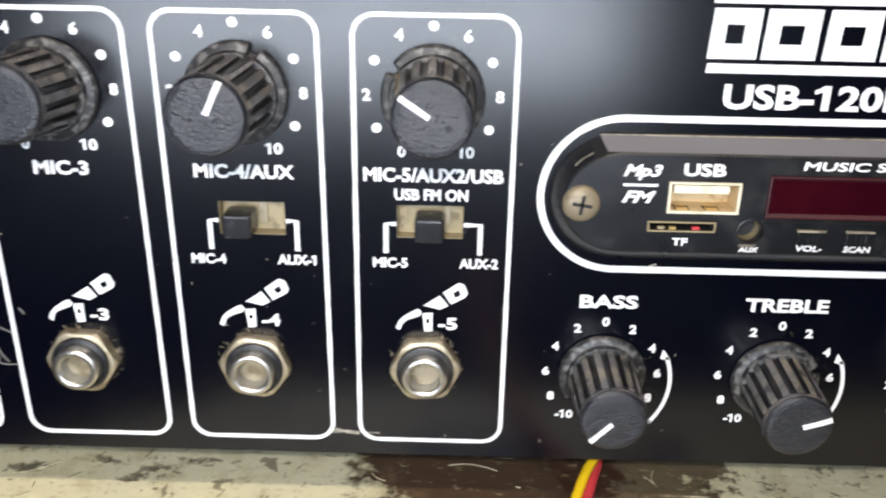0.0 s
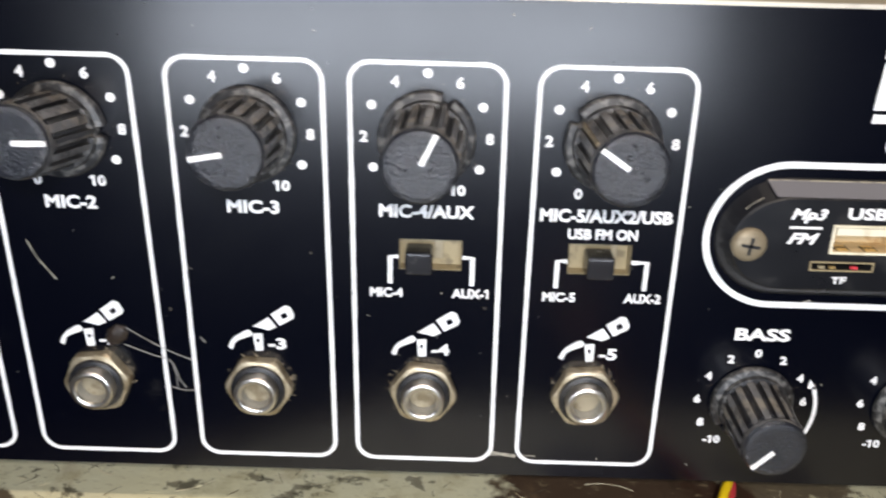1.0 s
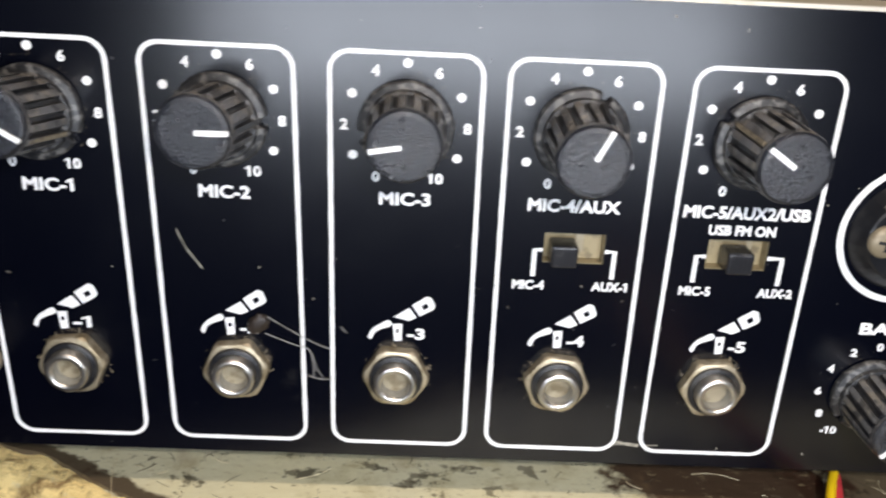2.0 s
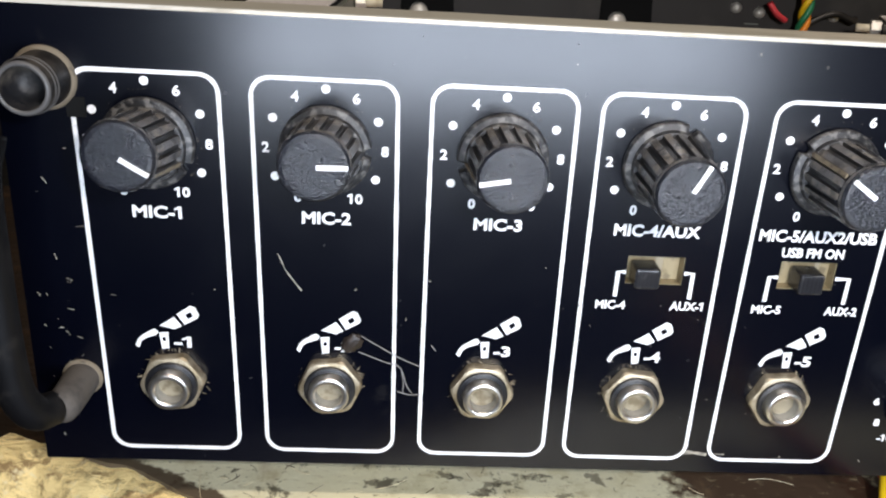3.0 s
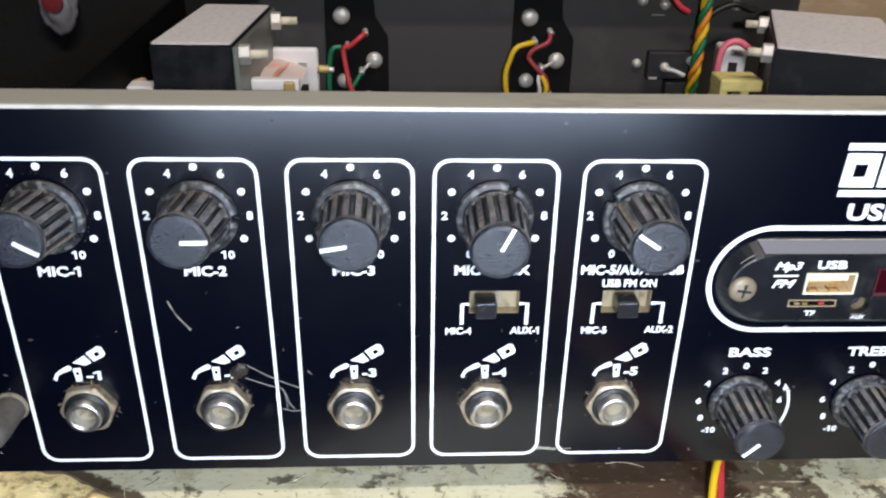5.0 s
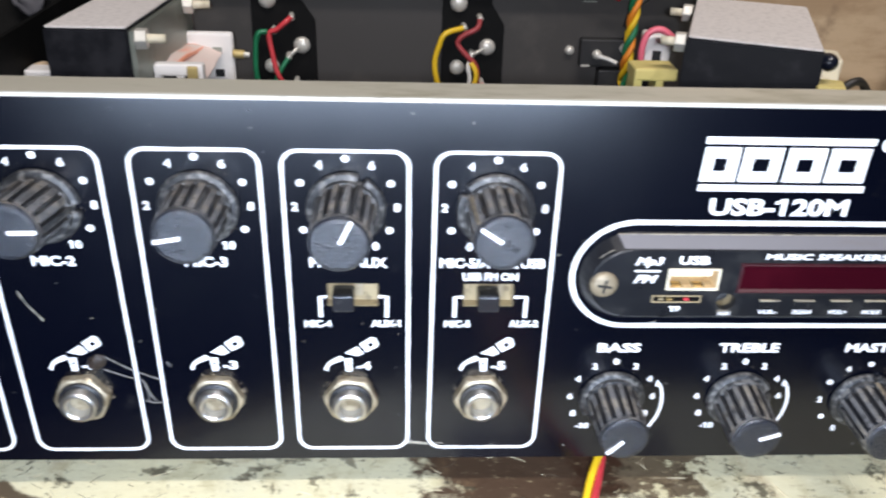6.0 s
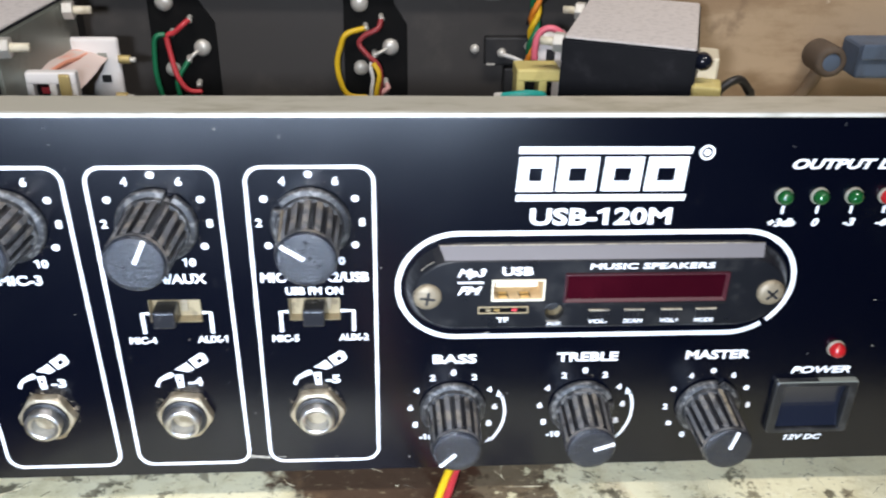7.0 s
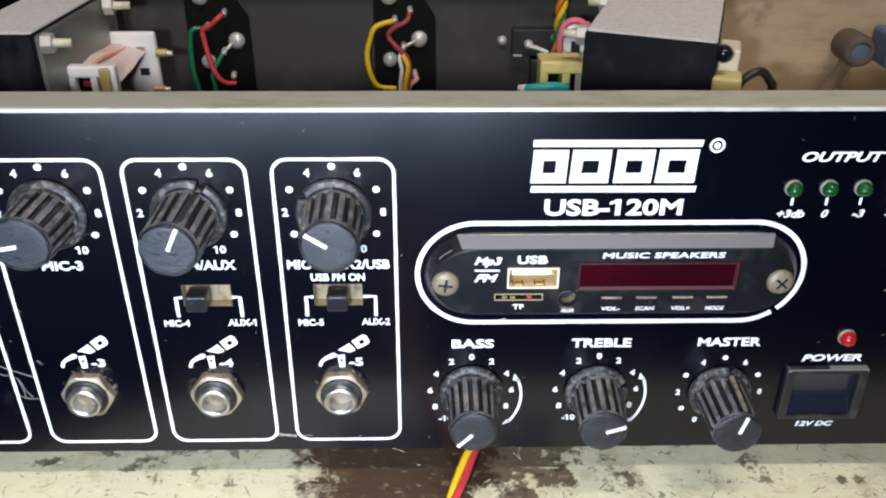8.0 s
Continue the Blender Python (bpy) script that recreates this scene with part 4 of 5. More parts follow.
        for ex in (-0.9, 0.2, 1.1):
            part("key_mark", box(bx + ex, bx + ex + 0.3, y - 0.68, y - 0.5, 66.5, 67.9), SLIDER, mod)
    # screws
    for sx, turn in ((29.9, 8), (123.4, 40)):
        part("screw", lathe(sx, 73.5, [(3.8, y + 0.1), (3.8, y - 0.5), (3.3, y - 1.1), (2.2, y - 1.5), (0.8, y - 1.6)], 28), SCREW, mod, "cross-head brass-tinted screw", True)
        for t in (0, 90):
            bm = bmesh.new()
            add_box(bm, -2.0, 2.0, y - 1.66, y - 1.35, -0.35, 0.35)
            bmesh.ops.transform(bm, matrix=Matrix.Translation((sx * MM, 0, 73.5 * MM)) @ Matrix.Rotation(radians(turn + t), 4, "Y"), verts=bm.verts)
            part("slot", bm, VOID, mod)
    # words
    lettering("MUSIC SPEAKERS", 89.8, 82.1, 1.8, 33.8, mod, y, italic=0.08, bold=0.022)
    lettering("USB", 53.75, 80.9, 2.6, 8.3, mod, y)
    lettering("Mp3", 41.6, 80.2, 3.2, 7.6, mod, y, italic=0.3)
    part("printed_bar", box(37.9, 44.8, y - 0.13, y, 77.3, 77.8), PRINT, mod)
    lettering("FM", 41.2, 75.1, 2.5, 6.6, mod, y, italic=0.35)
    lettering("TF", 50.4, 65.7, 1.6, 3.2, mod, y)
    lettering("AUX", 64.5, 64.3, 1.1, 4.0, mod, y, italic=0.12, bold=0.022)
    for word, bx in (("VOL-", 76.7), ("SCAN", 86.4), ("VOL+", 96.6), ("MODE", 106.3)):
        lettering(word, bx, 64.85, 1.3, 5.4, mod, y, italic=0.12, bold=0.022)
    return mod


build_module()


# ---- lamps and the power switch ----
def build_led(x, z, mat, r, label):
    led = thing("indicator_led", "", "")
    led.parent = amp
    tagged(led, label)
    part("holder", lathe(x, z, [(r + 0.35, -0.02), (r + 0.35, -0.4), (r + 0.1, -0.7), (r, -0.7)], 28, cap_last=False), LED_HOLDER, led, "pale ring holder", True)
    prof = [(r, -0.3), (r, -1.2)] + [(r * math.cos(radians(a)), -1.2 - r * math.sin(radians(a))) for a in (18, 36, 54, 70, 84)]
    part("lens", lathe(x, z, prof, 28), mat, led, "domed coloured lens", True)


for x, m, c in ((123.4, LED_GREEN, "green"), (133.0, LED_GREEN, "green"), (142.3, LED_GREEN, "green"), (151.4, LED_RED, "red"), (160.6, LED_RED, "red")):
    build_led(x, 100.2, m, 2.05, "unlit dark %s level lamp on the panel" % c)
build_led(149.3, 51.3, LED_RED, 2.3, "unlit red power lamp on the panel")

power = thing("power_switch", "", "")
power.parent = amp
tagged(power, "black rocker power switch in a raised frame")
bm = bmesh.new()
PX, PZ = 145.9, 31.1  # middle of the switch


def switch_ring(w, h, r):
    return rounded(PX - w, PX + w, PZ - h, PZ + h, r, 3)


rings(bm, [[(x, y, z) for x, z in switch_ring(w, h, r)] for w, h, r, y in ((12.6, 9.6, 1.2, -0.05), (12.6, 9.6, 1.2, -1.8), (12.1, 9.2, 1.0, -2.2), (10.2, 8.2, 0.8, -2.2), (9.9, 7.9, 0.8, -2.0), (9.9, 7.9, 0.8, 4.0))])
part("switch_frame", bm, SWITCH, power, "raised dusty black frame")
curve = [(-0.7 + 1.5 * math.sin(math.pi * k / 12) - 0.5 * k / 12, PZ + 7.6 - 15.2 * k / 12) for k in range(13)]
rocker = rings(bmesh.new(), [[(x, y, z) for y, z in curve] + [(x, 4.0, PZ - 7.6), (x, 4.0, PZ + 7.6)] for x in (PX - 9.7, PX + 9.7)], True, True)
part("rocker", rocker, ROCKER, power, "glossy blue-black rocker")
# light on the frame's top edge, drawn as a pale strip
part("edge_wear", ribbon([(PX - 11.9, PZ + 9.25), (PX + 12.0, PZ + 9.25)], 0.7, -2.12, rag=0.3), PLATE, power, "painted highlight along the top edge")

# ---- the carrying handle ----
def build_handle(x, side):
    h = thing("rack_handle", "", "")
    h.parent = amp
    tagged(h, "bent black plastic handle with dusty posts on the panel end")

    def at(dx, y, z):
        return (x + side * dx, y, z)

    part("bar", tube([at(-1.8, -14, 33.4), at(-4.0, -18.5, 35.0), at(-6.3, -20.5, 41.0), at(-7.2, -21, 52.0), at(-7.4, -21, 72.0), at(-7.2, -20.5, 90.0), at(-6.6, -17, 98.5)], 4.0, 18, 8), HANDLE_BAR, h, "smooth black bent bar", True)
    px, pz = x + side * 0.2, 33.4
    part("post", lathe(px, pz, [(4.2, -0.05), (4.1, -6.0), (4.0, -11.0), (3.6, -14.5), (1.8, -15.5)], 40), DUSTY_POST, h, "round grey dusty post", True)
    part("collar", lathe(px, pz, [(4.9, -0.05), (4.8, -0.4), (4.4, -0.8), (4.1, -0.9)], 36, cap_last=False), COLLAR, h, "pale dusty collar", True)
    px, pz = x - side * 0.7, 106.6
    part("post", lathe(px, pz, [(6.1, -0.05), (5.9, -5.0), (5.7, -10.6), (5.4, -11.4), (4.9, -11.6), (4.5, -11.2), (4.2, -4.5), (1.5, -4.0)], 64), HANDLE, h, "round dusty post with a hollow end", True)
    part("rim", lathe(px, pz, [(5.62, -11.0), (5.4, -11.55), (4.9, -11.75), (4.55, -11.3)], 48, cap_last=False), RUBBED, h, "rubbed grey rim of the hollow end", True)
    for yy, rr in ((-7.6, 5.86), (-9.0, 5.8)):
        part("ridge", lathe(px, pz, [(rr, yy + 0.25), (rr + 0.18, yy), (rr, yy - 0.25)], 48, cap_last=False), RUBBED, h)
    part("collar", lathe(px, pz, [(7.0, -0.05), (6.9, -0.35), (6.5, -0.8), (6.0, -0.9)], 40, cap_last=False), COLLAR, h, "pale dusty collar", True)
    part("contact_dust", tube([(px + side * (2.6 + 0.3 * k % 2), -4.6, pz - 2.6 + 0.3 * k) for k in range(4)], 0.45, 6, 4), DIRT, h, "brown grit in the hollow end", True)
    return h


COLLAR = speckled("brown_dusty_collar", (0.15, 0.122, 0.085), 0.8, 0.0, 0.9, (0.022, 0.019, 0.016), 190.0)
DUSTY_POST = speckled("grey_dusty_post", (0.072, 0.062, 0.052), 0.75, 0.0, 0.85, (0.022, 0.02, 0.019), 120.0, 1400.0, 0.00009, 0.46, 0.7)
RUBBED = speckled("rubbed_grey_plastic", (0.075, 0.072, 0.07), 0.4, 0.0, 0.6, (0.015, 0.014, 0.014), 220.0)
HANDLE.b.inputs["Specular IOR Level"].default_value = 0.3
HANDLE_BAR = speckled("smooth_black_bar", (0.003, 0.003, 0.0035), 0.45, 0.0, 0.25, (0.03, 0.026, 0.022), 150.0)
HANDLE_BAR.b.inputs["Specular IOR Level"].default_value = 0.2
build_handle(-175.0, 1)
build_handle(181.0, -1)
part("printed_patch", box(-171.6, -167.6, -0.3, 0.0, 98.4, 102.8), MICA, panel, "black patch over the frame line")

# lint caught on the panel
lint = thing("lint", "", "")
lint.parent = amp
tagged(lint, "torn grey lint stuck to the panel")
for pts in ([(-107.2, -0.5, 47.2), (-101.0, -1.2, 43.8), (-97.0, -0.6, 41.2), (-92.3, -0.4, 39.0)], [(-107.8, -0.6, 42.9), (-101.5, -1.0, 40.6), (-97.6, -0.5, 38.8), (-95.8, -0.4, 33.8), (-94.4, -0.4, 31.6)],
            [(-98.0, -0.4, 31.9), (-95.0, -0.8, 31.3), (-92.0, -0.4, 31.2)], [(-97.2, -0.4, 38.2), (-96.6, -0.4, 34.6), (-96.6, -0.3, 31.6)], [(-90.2, -0.4, 45.2), (-89.0, -0.5, 43.8)]):
    part("strand", tube(pts, 0.13, 5, 6), FIBRE, lint)
clump = bmesh.new()
bmesh.ops.create_icosphere(clump, subdivisions=3, radius=1.0)
for v in clump.verts:
    n = 1 + 0.35 * noise.noise(v.co * 2.3)
    v.co = Vector((-109.4 + v.co.x * 2.4 * n + v.co.z * 0.7, -0.5 + v.co.y * 0.7 * n, 45.2 + v.co.z * 2.5 * n)) * MM
part("clump", clump, speckled("brown_glue_blob", (0.018, 0.012, 0.009), 0.35, 0.0, 0.5, (0.12, 0.09, 0.07), 300.0, 1200.0, 0.0003), lint, "dark brown torn clump", True)

# ---- chassis behind the panel ----
part("base_plate", box(X0 + 1, X1 - 1, 2.0, 252, 9.5, 11.0), MICA, amp, "dark chassis floor")
for x, top in ((X0 + 12, 104), (X1 - 25, 58)):
    part("side_wall", box(x, x + 2, 2.0, 252, 11.0, top), MICA, amp, "low dark chassis side")
part("rear_wall", box(-134, 150, 252, 256, 9.5, 118), CHASSIS, amp, "dark grey rear heat sink wall")
for fx in (-160, 165):
    for fy in (70, 230):
        part("foot", lathe(0, 0, [(9, 0), (8, -13.4)], 24), RUBBER, amp).matrix_basis = Matrix.Translation((fx * MM, fy * MM, 9.5 * MM)) @ Matrix.Rotation(radians(-90), 4, "X") @ Matrix.Rotation(math.pi, 4, "Z")
# unseen rail, added to shade the rear wall from above
part("top_shade_rail", box(-134, 150, 236, 252, 116, 118), CHASSIS, amp)


REAR = Vector((-1.6, 0, 0.8)) * MM  # where the rear wiring sits
wiring = thing("rear_wiring", "", "")
wiring.parent = amp
wiring.location = REAR
tagged(wiring, "coloured hook-up wires soldered along the rear wall")


def build_bracket(x, bolts, pins):
    b = thing("transistor_plate", "", "")
    b.parent = amp
    tagged(b, "black plate with transistor pins and bright bolts")
    b.location = REAR
    out = [(x - 0.5, 20), (x + 32.8, 20), (x + 32.2, 81.5), (x + 25.5, 92), (x + 24, 112), (x - 0.5, 112)]
    part("plate", slab(out, 251.9, 250.2), MICA, b)
    for bx, bz, r in bolts:
        part("bolt_head", lathe(bx, bz, [(r, 250.2), (r, 248.8), (r * 0.8, 247.6), (r * 0.35, 247.0)], 20), BOLT, b, "bright bolt head", True)
    for px, pz in pins:
        part("pin", tube([(px, 250, pz), (px, 247, pz - 0.3), (px + 0.5, 245, pz - 1.0)], 1.5, 8, 4), BOLT, b, "soldered pin", True)
    return b


build_bracket(-98.8, [(-90.7, 92.4, 4.5), (-73.9, 69.2, 4.3), (-90.0, 58.0, 3.8)], [(-78.5, 84.8), (-87.9, 77.8), (-80.8, 64.3), (-77.1, 51.2)])
build_bracket(-0.4, [(7.5, 92.6, 4.5), (23.2, 70.0, 4.3), (7.6, 58.9, 3.9)], [(18.4, 86.2), (10.4, 81.4), (14.8, 67.4), (20.6, 52.2)])


def wire(points, r, mat, label, parent=None):
    return part("wire", tube(points, r, 8, 7), mat, parent or wiring, label, True)


wire([(-78.5, 246, 84.3), (-80.9, 243, 82.7), (-85.8, 243, 78.6), (-89.6, 243, 76.3), (-88.4, 242, 65.9), (-86.1, 241, 56.2), (-81.6, 241, 49.3), (-75.2, 243, 47.7)], 1.4, W_RED, "red wire on the rear plate")
wire([(-90.8, 245, 77.2), (-95.7, 244, 75.7), (-97.4, 244, 65.6), (-97.5, 244, 54.6), (-95.9, 244, 44.6), (-95, 244, 34)], 1.4, W_GREEN, "green wire on the rear plate")
wire([(-80.8, 244, 63.6), (-83.7, 242.5, 59.2), (-86.9, 242, 53.1), (-86.6, 242, 46.3), (-86, 242, 36)], 1.3, W_GREEN, "green wire on the rear plate")
wire([(10.0, 246, 80.6), (0.6, 243, 78.2), (-2.6, 243, 71.4), (-4.5, 243, 63.3), (-3.1, 243, 53.2), (0.9, 243, 46.0), (10.8, 243, 44.7)], 1.5, W_YELLOW, "yellow wire loop on the rear plate")
wire([(18.5, 246, 85.4), (16.7, 242, 81.4), (9.6, 242, 77.6), (7.2, 242, 73.2), (12.3, 241, 67.2), (16.6, 241, 62.7), (18.0, 241, 56.5), (16.8, 241, 46), (17, 241, 34)], 1.4, W_DULL, "dull red wire on the rear plate")
wire([(14.3, 240, 64.2), (17.2, 239, 58.1), (15.8, 239, 49), (15.4, 240, 34)], 1.4, W_YELLOW, "yellow wire on the rear plate")
wire([(14.6, 244, 66.4), (12.8, 240.5, 62.0), (13.9, 240, 56.0), (13.0, 240, 48.5), (13, 241, 34)], 1.1, W_WHITE, "white wire on the rear plate")
wire([(20.6, 245, 51.4), (21.6, 243, 49.6), (17.8, 242, 46.5), (15.9, 242, 36)], 1.5, W_PALE, "pale pink wire on the rear plate")
part("lug", tube([(14.8, 246.5, 66.6), (18, 246, 68.2), (21.5, 248, 69.6)], 1.0, 8, 4), BOLT, wiring, "tinned lug beside a bolt", True)
part("lug", tube([(-80.8, 246.5, 63.6), (-78.5, 246, 66.0), (-76, 248, 68.0)], 1.0, 8, 4), BOLT, wiring, "tinned lug beside a bolt", True)
# small terminal block on the rear wall
tb = thing("terminal_block", "", "")
tb.parent = amp
tagged(tb, "black terminal block on the rear wall")
tb.location = Vector((-3.6, 0, 2.0)) * MM
part("block", box(74.5, 99, 246, 252, 60, 75, 1.0), CHASSIS_DARK, tb)
part("block_foot", box(85, 99, 244, 252, 40, 59, 0.8), CHASSIS_DARK, tb)
for bx, bz, by in ((69.7, 67.4, 252), (83.4, 67.0, 246), (97.5, 70.5, 246)):
    part("screw", lathe(bx, bz, [(2.5, by), (2.3, by - 2.0), (1.1, by - 2.8)], 16), BOLT, tb, "bright screw", True)
part("link", tube([(83.4, 243, 66.8), (88, 242, 65.8), (93.4, 241, 63.7)], 1.15, 8, 4), W_WHITE, tb, "white tinned link", True)
part("clip", box(75.5, 80, 245.4, 246.4, 60.4, 61.4), BOLT, tb, "small tinned clip")
for mat, ph in ((W_ORANGE, 0.0), (W_GREEN, 2.1), (W_YELLOW, 4.2)):
    pts = [(97.6 - 0.1 * k + 1.7 * math.sin(ph + k * 1.0), 239 + 1.7 * math.cos(ph + k * 1.0), 128 - 3.6 * k) for k in range(21)] + [(94.5, 236, 50), (93, 234, 36)]
    wire(pts, 1.6, mat, "twisted hook-up wire")
part("wire_end", tube([(78.3 + 1.6, 243, 106), (84, 242, 101), (89.5, 243, 97.8)], 1.5, 8, 6), W_RED, wiring, "red wire end", True)
wire([(125, 244, 100), (122.4, 242, 99.5), (114, 241, 102.4), (106.6, 241, 100.8), (99.8, 241, 96.4), (96, 241, 92), (94, 242, 84)], 1.5, W_BLACK, "black cable curving over the rear wall")
for bx, bz in ((66.8, 101.9), (78.9, 100.0), (117.2, 100.1)):
    part("wall_screw", lathe(bx, bz, [(2.7, 252), (2.6, 249.8), (1.6, 248.8), (0.6, 248.4)], 18), BOLT, wiring, "bright screw in the rear wall", True)
for dx, dz in ((75.6, 94.4), (76.0, 61.0)):
    part("printed_dash", box(dx - 3, dx + 4, 251.6, 252.0, dz - 0.35, dz + 0.35), PLATE, wiring)


# ---- the two transformers ----
def hull(top, z0, z1):
    bm = bmesh.new()
    rings(bm, [[(x, y, z0) for x, y in top], [(x, y, z1) for x, y in top]], True, True)
    bmesh.ops.bevel(bm, geom=bm.edges[:], offset=0.7 * MM, segments=2, affect="EDGES")
    return bm


def build_stub(parent, x, y, z, length, side, turn=0.0):
    """A bolt through the core: bright nut and a brass-coloured stub."""
    bm = bmesh.new()
    m = Matrix.Translation((x * MM, y * MM, z * MM)) @ Matrix.Rotation(radians(turn), 4, "Z") @ Matrix.Rotation(radians(90 * side), 4, "Y")
    bmesh.ops.create_cone(bm, cap_ends=True, segments=6, radius1=4.2 * MM, radius2=4.2 * MM, depth=4.4 * MM, matrix=m @ Matrix.Translation((0, 0, 2.2 * MM)))
    bmesh.ops.bevel(bm, geom=bm.edges[:], offset=0.3 * MM, segments=1, affect="EDGES")
    part("nut", bm, BOLT, parent, "bright hexagonal nut")
    bm = bmesh.new()
    bmesh.ops.create_cone(bm, cap_ends=True, segments=16, radius1=1.9 * MM, radius2=1.7 * MM, depth=length * MM, matrix=m @ Matrix.Translation((0, 0, (length / 2 + 2) * MM)))
    part("stub", bm, CREAM, parent, "dull brass-coloured bolt stub", True)


t1 = thing("output_transformer", "", "")
t1.parent = amp
tagged(t1, "transformer with black taped core and grey dusty top")
t1.location = Vector((-0.3, 0, 0.6)) * MM
core1 = [(-157.6, 124.8), (-126.6, 125.2), (-121.0, 200.0), (-151.0, 200.0)]
part("core", hull(core1, 11.0, 106.6), TAPE, t1, "black taped core")
part("core_top", hull([(x + (0.6 if x < -140 else -0.6), y + (0.5 if y < 160 else -0.5)) for x, y in core1], 106.5, 107.4), FELT, t1, "grey dusty core top")
part("side_plate", hull([(-126.5, 126.0), (-124.8, 126.0), (-119.0, 200.0), (-120.8, 200.0)], 40, 106.2), PLATE, t1, "greenish zinc side plate")
build_stub(t1, -124.6, 128.5, 102.4, 9.0, 1, 5)
build_stub(t1, -119.8, 188, 102.6, 9.5, 1, 5)
bm = bmesh.new()
add_box(bm, -124.5, -99.6, 189, 193, 40, 90.2, 1.6, seg=3)
part("bobbin_flange", bm, BOBBIN, t1, "white plastic bobbin flange")
for hx, hz, w, h in ((-114.9, 82.4, 1.4, 1.6), (-106.4, 71.8, 2.1, 1.7), (-104.6, 60.5, 1.8, 1.5)):
    part("flange_hole", box(hx - w, hx + w, 188.6, 189.2, hz - h, hz + h, 0.1), VOID, t1)
part("flange_window", box(-108.8, -104.8, 188.6, 189.2, 80.4, 83.6, 0.1), PLATE, t1, "pale window in the flange")
bm = bmesh.new()
add_box(bm, -123.3, -103.6, 142, 147, 83.8, 88.8, 0.8)
for lx in (-123.3, -114.4, -106.4):
    add_box(bm, lx, lx + 2.8, 142.2, 146.8, 45, 84.2, 0.4)
part("bobbin_bar", bm, BOBBIN, t1, "white plastic bobbin bar with openings")
part("lamination", box(-121, -106, 145.6, 146.6, 45, 82.8), MICA, t1, "dark core seen in the openings")
part("copper_tag", box(-118.5, -115.4, 144.8, 145.5, 79.2, 81.8, 0.2), W_RED, t1, "red lacquered wire end")
bm = bmesh.new()
rings(bm, [[(-122 + 16.5 * u + 1.0 * s, 146.5 + 42.3 * s, 86.6 - 1.4 * s - 12 * (1 - s * 0.5) * max(0.0, u - 0.25) ** 1.4 + 1.3 * noise.noise((u * 3, s * 3, 2))) for u in (0, 0.12, 0.25, 0.4, 0.55, 0.7, 0.85, 1.0)] for s in (0, 0.15, 0.3, 0.45, 0.6, 0.75, 0.9, 1.0)], closed=False)
part("winding", bm, PINK, t1, "pink paper covered winding", True)
wire([(-115.5, 148.0, 86.9), (-114.5, 164, 86.3), (-113.5, 176, 84.6), (-113.0, 188, 83.4)], 0.9, W_SALMON, "salmon coloured winding end", t1)
for y, z in ((189.5, 80.6), (178, 67)):
    part("pin", tube([(-100, y, z), (-97, y, z - 0.1), (-95.0, y, z - 0.2)], 2.0, 8, 3), GOLD_DULL, t1, "brass pin", True)
    part("pin_tip", tube([(-95.4, y, z - 0.2), (-94.0, y, z - 0.3), (-92.6, y, z - 0.4)], 1.3, 8, 3), BOLT, t1, "tinned pin tip", True)
bm = bmesh.new()
add_box(bm, -109.8, -105.4, 140.0, 142.0, 74, 88.4, 0.7)
part("tag", bm, GOLD_DULL, t1, "brass tag")
part("tag_solder", tube([(-107.8, 140, 77.5), (-107.4, 138.6, 75.5), (-107.6, 139, 71)], 2.4, 8, 4), BOLT, t1, "solder on the tag", True)

t2 = thing("mains_transformer", "", "")
t2.parent = amp
tagged(t2, "transformer with black taped core and grey paper top")
t2.location = Vector((-1.9, 0, -0.6)) * MM
core2 = [(90.4, 134.0), (139.0, 115.0), (166.0, 195.0), (118.5, 212.0)]
part("core", hull(core2, 11.0, 106.8), TAPE, t2, "black taped core")
part("core_top", hull([(91.4, 134.4), (138.4, 116.0), (165.0, 194.2), (119.0, 211.0)], 106.7, 107.6), FELT, t2, "grey paper core top")
build_stub(t2, 93.2, 142, 103.0, 8.0, -1, -20)
build_stub(t2, 112.5, 196, 103.0, 8.0, -1, -20)
bm = bmesh.new()
add_box(bm, 75.2, 93.5, 146, 160, 85.2, 90.6, 0.9)
for lx in (75.2, 84.6):
    add_box(bm, lx, lx + 3.6, 146.2, 158, 45, 86, 0.7)
part("bobbin", bm, YELLOW_BOBBIN, t2, "yellow plastic bobbin with openings")
part("lamination", box(79, 92, 156, 158.5, 45, 85), MICA, t2, "dark core seen in the openings")
part("spool", box(91.5, 105, 193, 206, 55, 93, 1.8, -12, 3), BOBBIN, t2, "white plastic spool")
part("spool_window", box(95.5, 99.5, 192.0, 193.6, 81, 86, 0.2, -12), VOID, t2)
part("spool_band", box(92.5, 100, 191.6, 193.0, 76.0, 79.0, 0.3, -12), YELLOW_BOBBIN, t2, "yellow band on the spool")
wire([(90.4, 191, 76), (89.4, 190, 87), (91.4, 190, 94.6), (97.0, 189, 96.8), (104.0, 188, 92.5)], 1.6, W_PINK, "pink wire loop", t2)
part("tie", tube([(68, 143, 79.2), (73, 140.5, 80.8), (80, 141, 81.2), (86.5, 144.5, 79.5)], 2.3, 10, 6), W_TEAL, t2, "teal sleeve", True)
part("tie_end", tube([(66.2, 143.6, 79), (69.5, 142.4, 79.6)], 2.5, 10, 3), W_WHITE, t2, "white sleeve end", True)
part("bolt_dome", lathe(141.6, 102.8, [(3.4, 118), (3.4, 115.5), (2.4, 113.6), (0.8, 113)], 20), ROCKER, t2, "black bolt head", True)
part("side_bobbin", box(145.2, 153.4, 124, 140, 50, 102.0, 1.2, -18, 3), CREAM, t2, "cream plastic bobbin side")
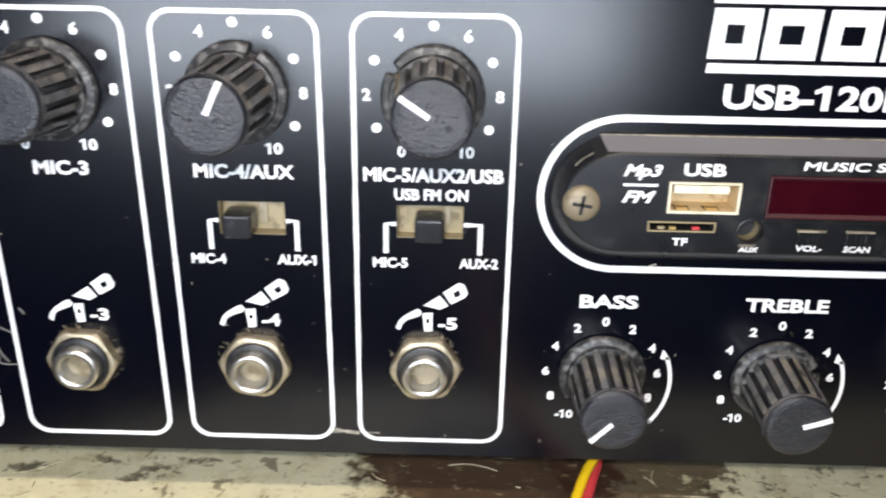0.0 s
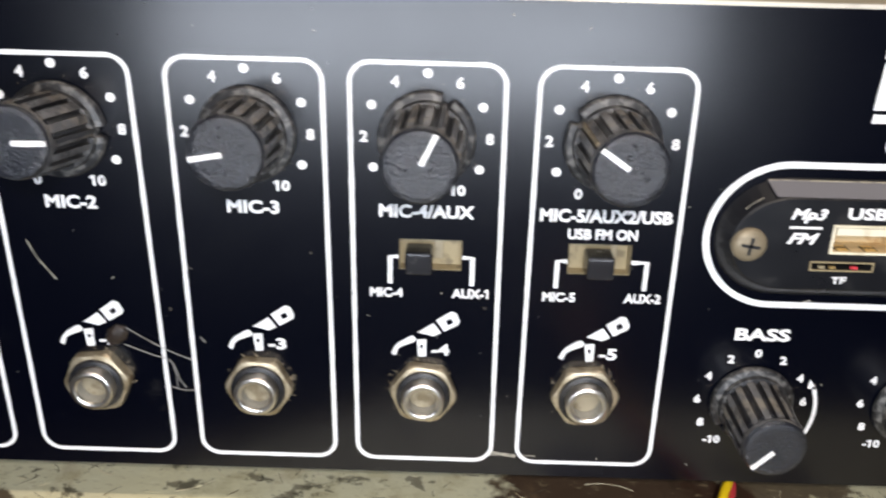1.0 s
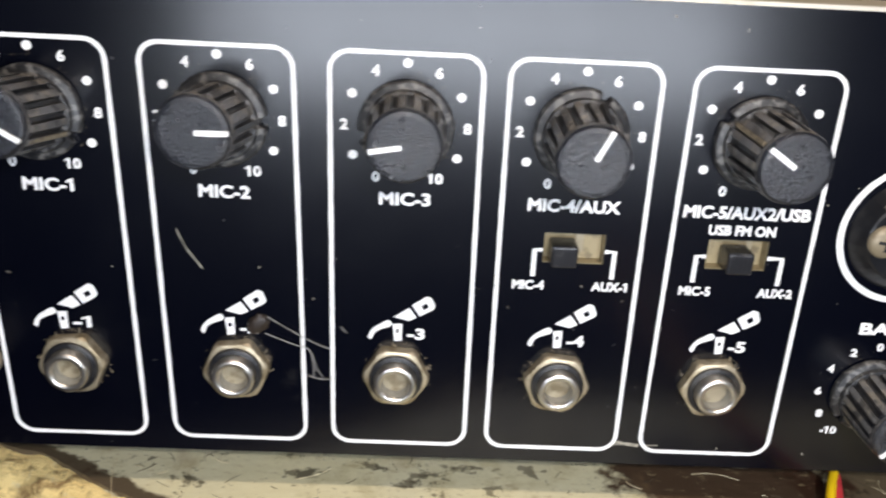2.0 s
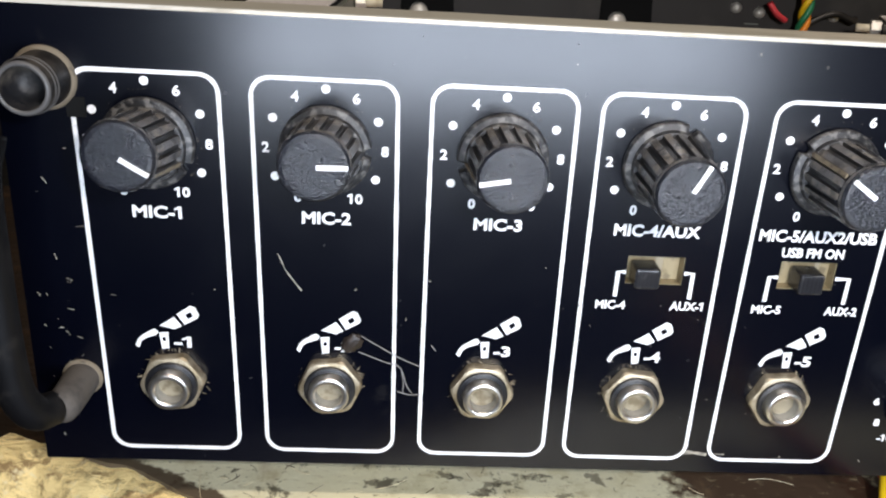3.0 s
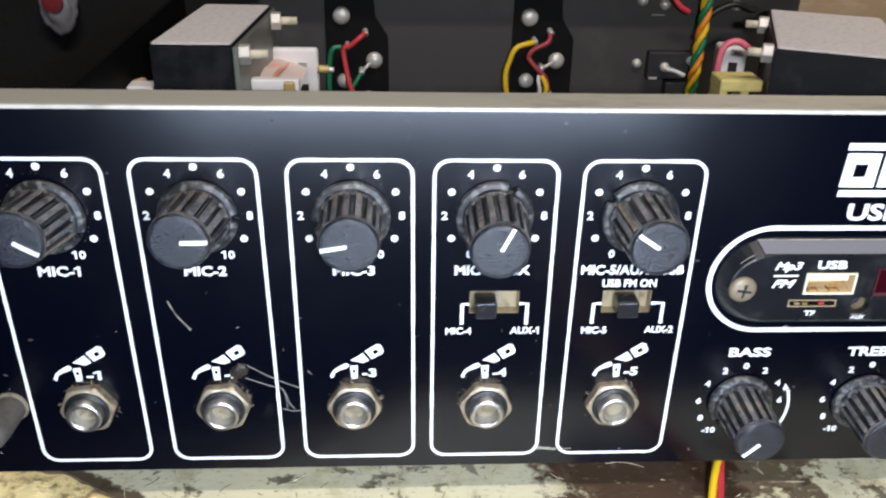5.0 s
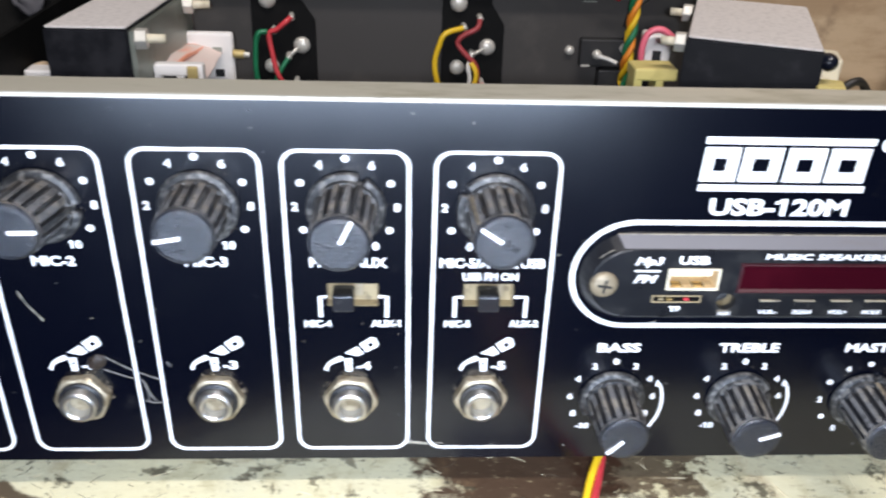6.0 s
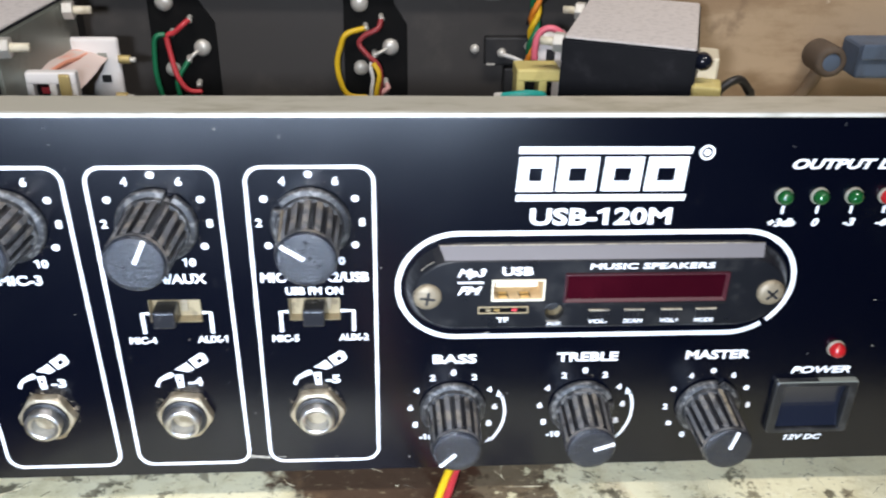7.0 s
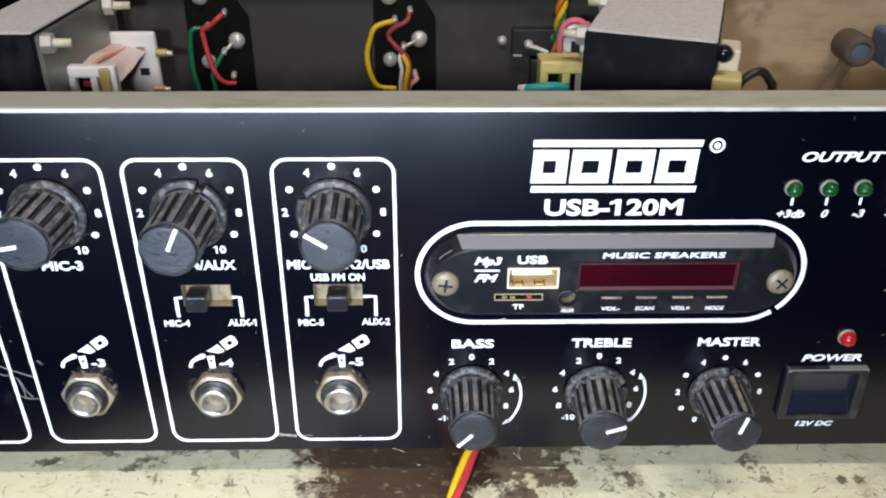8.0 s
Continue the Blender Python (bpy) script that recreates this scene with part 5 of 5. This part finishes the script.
part("side_foot", box(139.5, 150.5, 112, 124, 50, 94.2, 1.0, -18), YELLOW_BOBBIN, t2, "yellowed plastic bobbin foot")
wire([(152.5, 127, 85.0), (155.4, 128, 88.6), (159.0, 128, 91.4), (163.0, 129, 91.6), (167.0, 130, 87.5), (169.2, 131, 81), (170, 133, 40)], 1.8, W_BLACK, "black cable loop", t2)
part("side_block", box(-171, -160.5, 133, 142, 40, 88.6, 0.8), BOBBIN, amp, "pale plastic block beside the core")

# ---- loose things on the bench ----
twist = thing("lead_pair", "yellow and red twisted leads lying on the bench", "wire")
for mat, ph, label in ((W_YELLOW, 0.6 + math.pi, "yellow lead"), (W_RED, 0.6, "red lead")):
    pts = []
    for k in range(34):
        y = 60 - 7.0 * k
        x = 41.5 - 0.42 * (12 - y) * (1 if y < 12 else 0.1) + (0.0016 * (12 - y) ** 2 if y < 12 else 0)
        a = ph + k * 0.62
        pts.append((x + 1.25 * math.cos(a), y, BENCH_Z + 2.7 + 1.25 * math.sin(a) + (3.5 * math.exp(-((y - 10) / 14) ** 2))))
    part("lead", tube(pts, 1.25, 10, 4), mat, twist, label, True)
stick = thing("wood_stick", "brown wooden stick lying beside the chassis", "stick")
part("stick", tube([(-230, 150, 58), (-205, 148, 68), (-182, 146, 78), (-166, 144, 84)], 5.0, 10, 4, lambda t: 0.8 + 0.3 * t), BOARD, stick, smooth=True)
hose = thing("hose_end", "brown rubber hose end hanging at the wooden board", "hose")
part("ring", lathe(261.4, 63.2, [(8.6, 268), (8.9, 252), (8.0, 249.2), (5.6, 248.4), (4.9, 249.4)], 32, cap_last=False), RUBBER, hose, smooth=True)
part("plug", lathe(261.4, 63.2, [(5.2, 249.6), (3.6, 249.0), (1.2, 248.8)], 24), BLUE, hose, "blue-grey plug in the hose end", True)
part("tail", tube([(259, 258, 56), (256.5, 260, 47), (251, 262, 34), (247, 263, 15), (246, 263, -3.9)], 3.6, 12, 5), OLD_RUBBER, hose, smooth=True)
case = thing("plastic_case", "blue-grey plastic case hanging at the wooden board", "case")
part("body", box(274.5, 334, 246, 268, 55, 74, 2.0, 0), BLUE, case)
part("lid", box(274.5, 334, 244, 247, 66, 74.5, 1.0, 0), BLUE, case)
DULL_BAG = speckled("dull_white_bag", (0.34, 0.33, 0.36), 0.5, 0.0, 0.5, (0.2, 0.19, 0.2), 30.0)
bag = thing("plastic_bag", "crumpled white plastic bag with a red mark hanging on the wall", "bag")
bm = bmesh.new()
bmesh.ops.create_icosphere(bm, subdivisions=4, radius=1.0)
for v in bm.verts:
    n = 1 + 0.22 * noise.noise(v.co * 1.7) + 0.10 * noise.noise(v.co * 4.3)
    v.co = Vector((-468 + v.co.x * 23 * n, 884 + v.co.y * 15 * n, -34 + v.co.z * 30 * n)) * MM
part("sack", bm, DULL_BAG, bag, smooth=True)
part("red_mark", lathe(-470, -24, [(13, 868), (12, 866), (6, 865)], 20), W_DULL, bag, "round red mark")
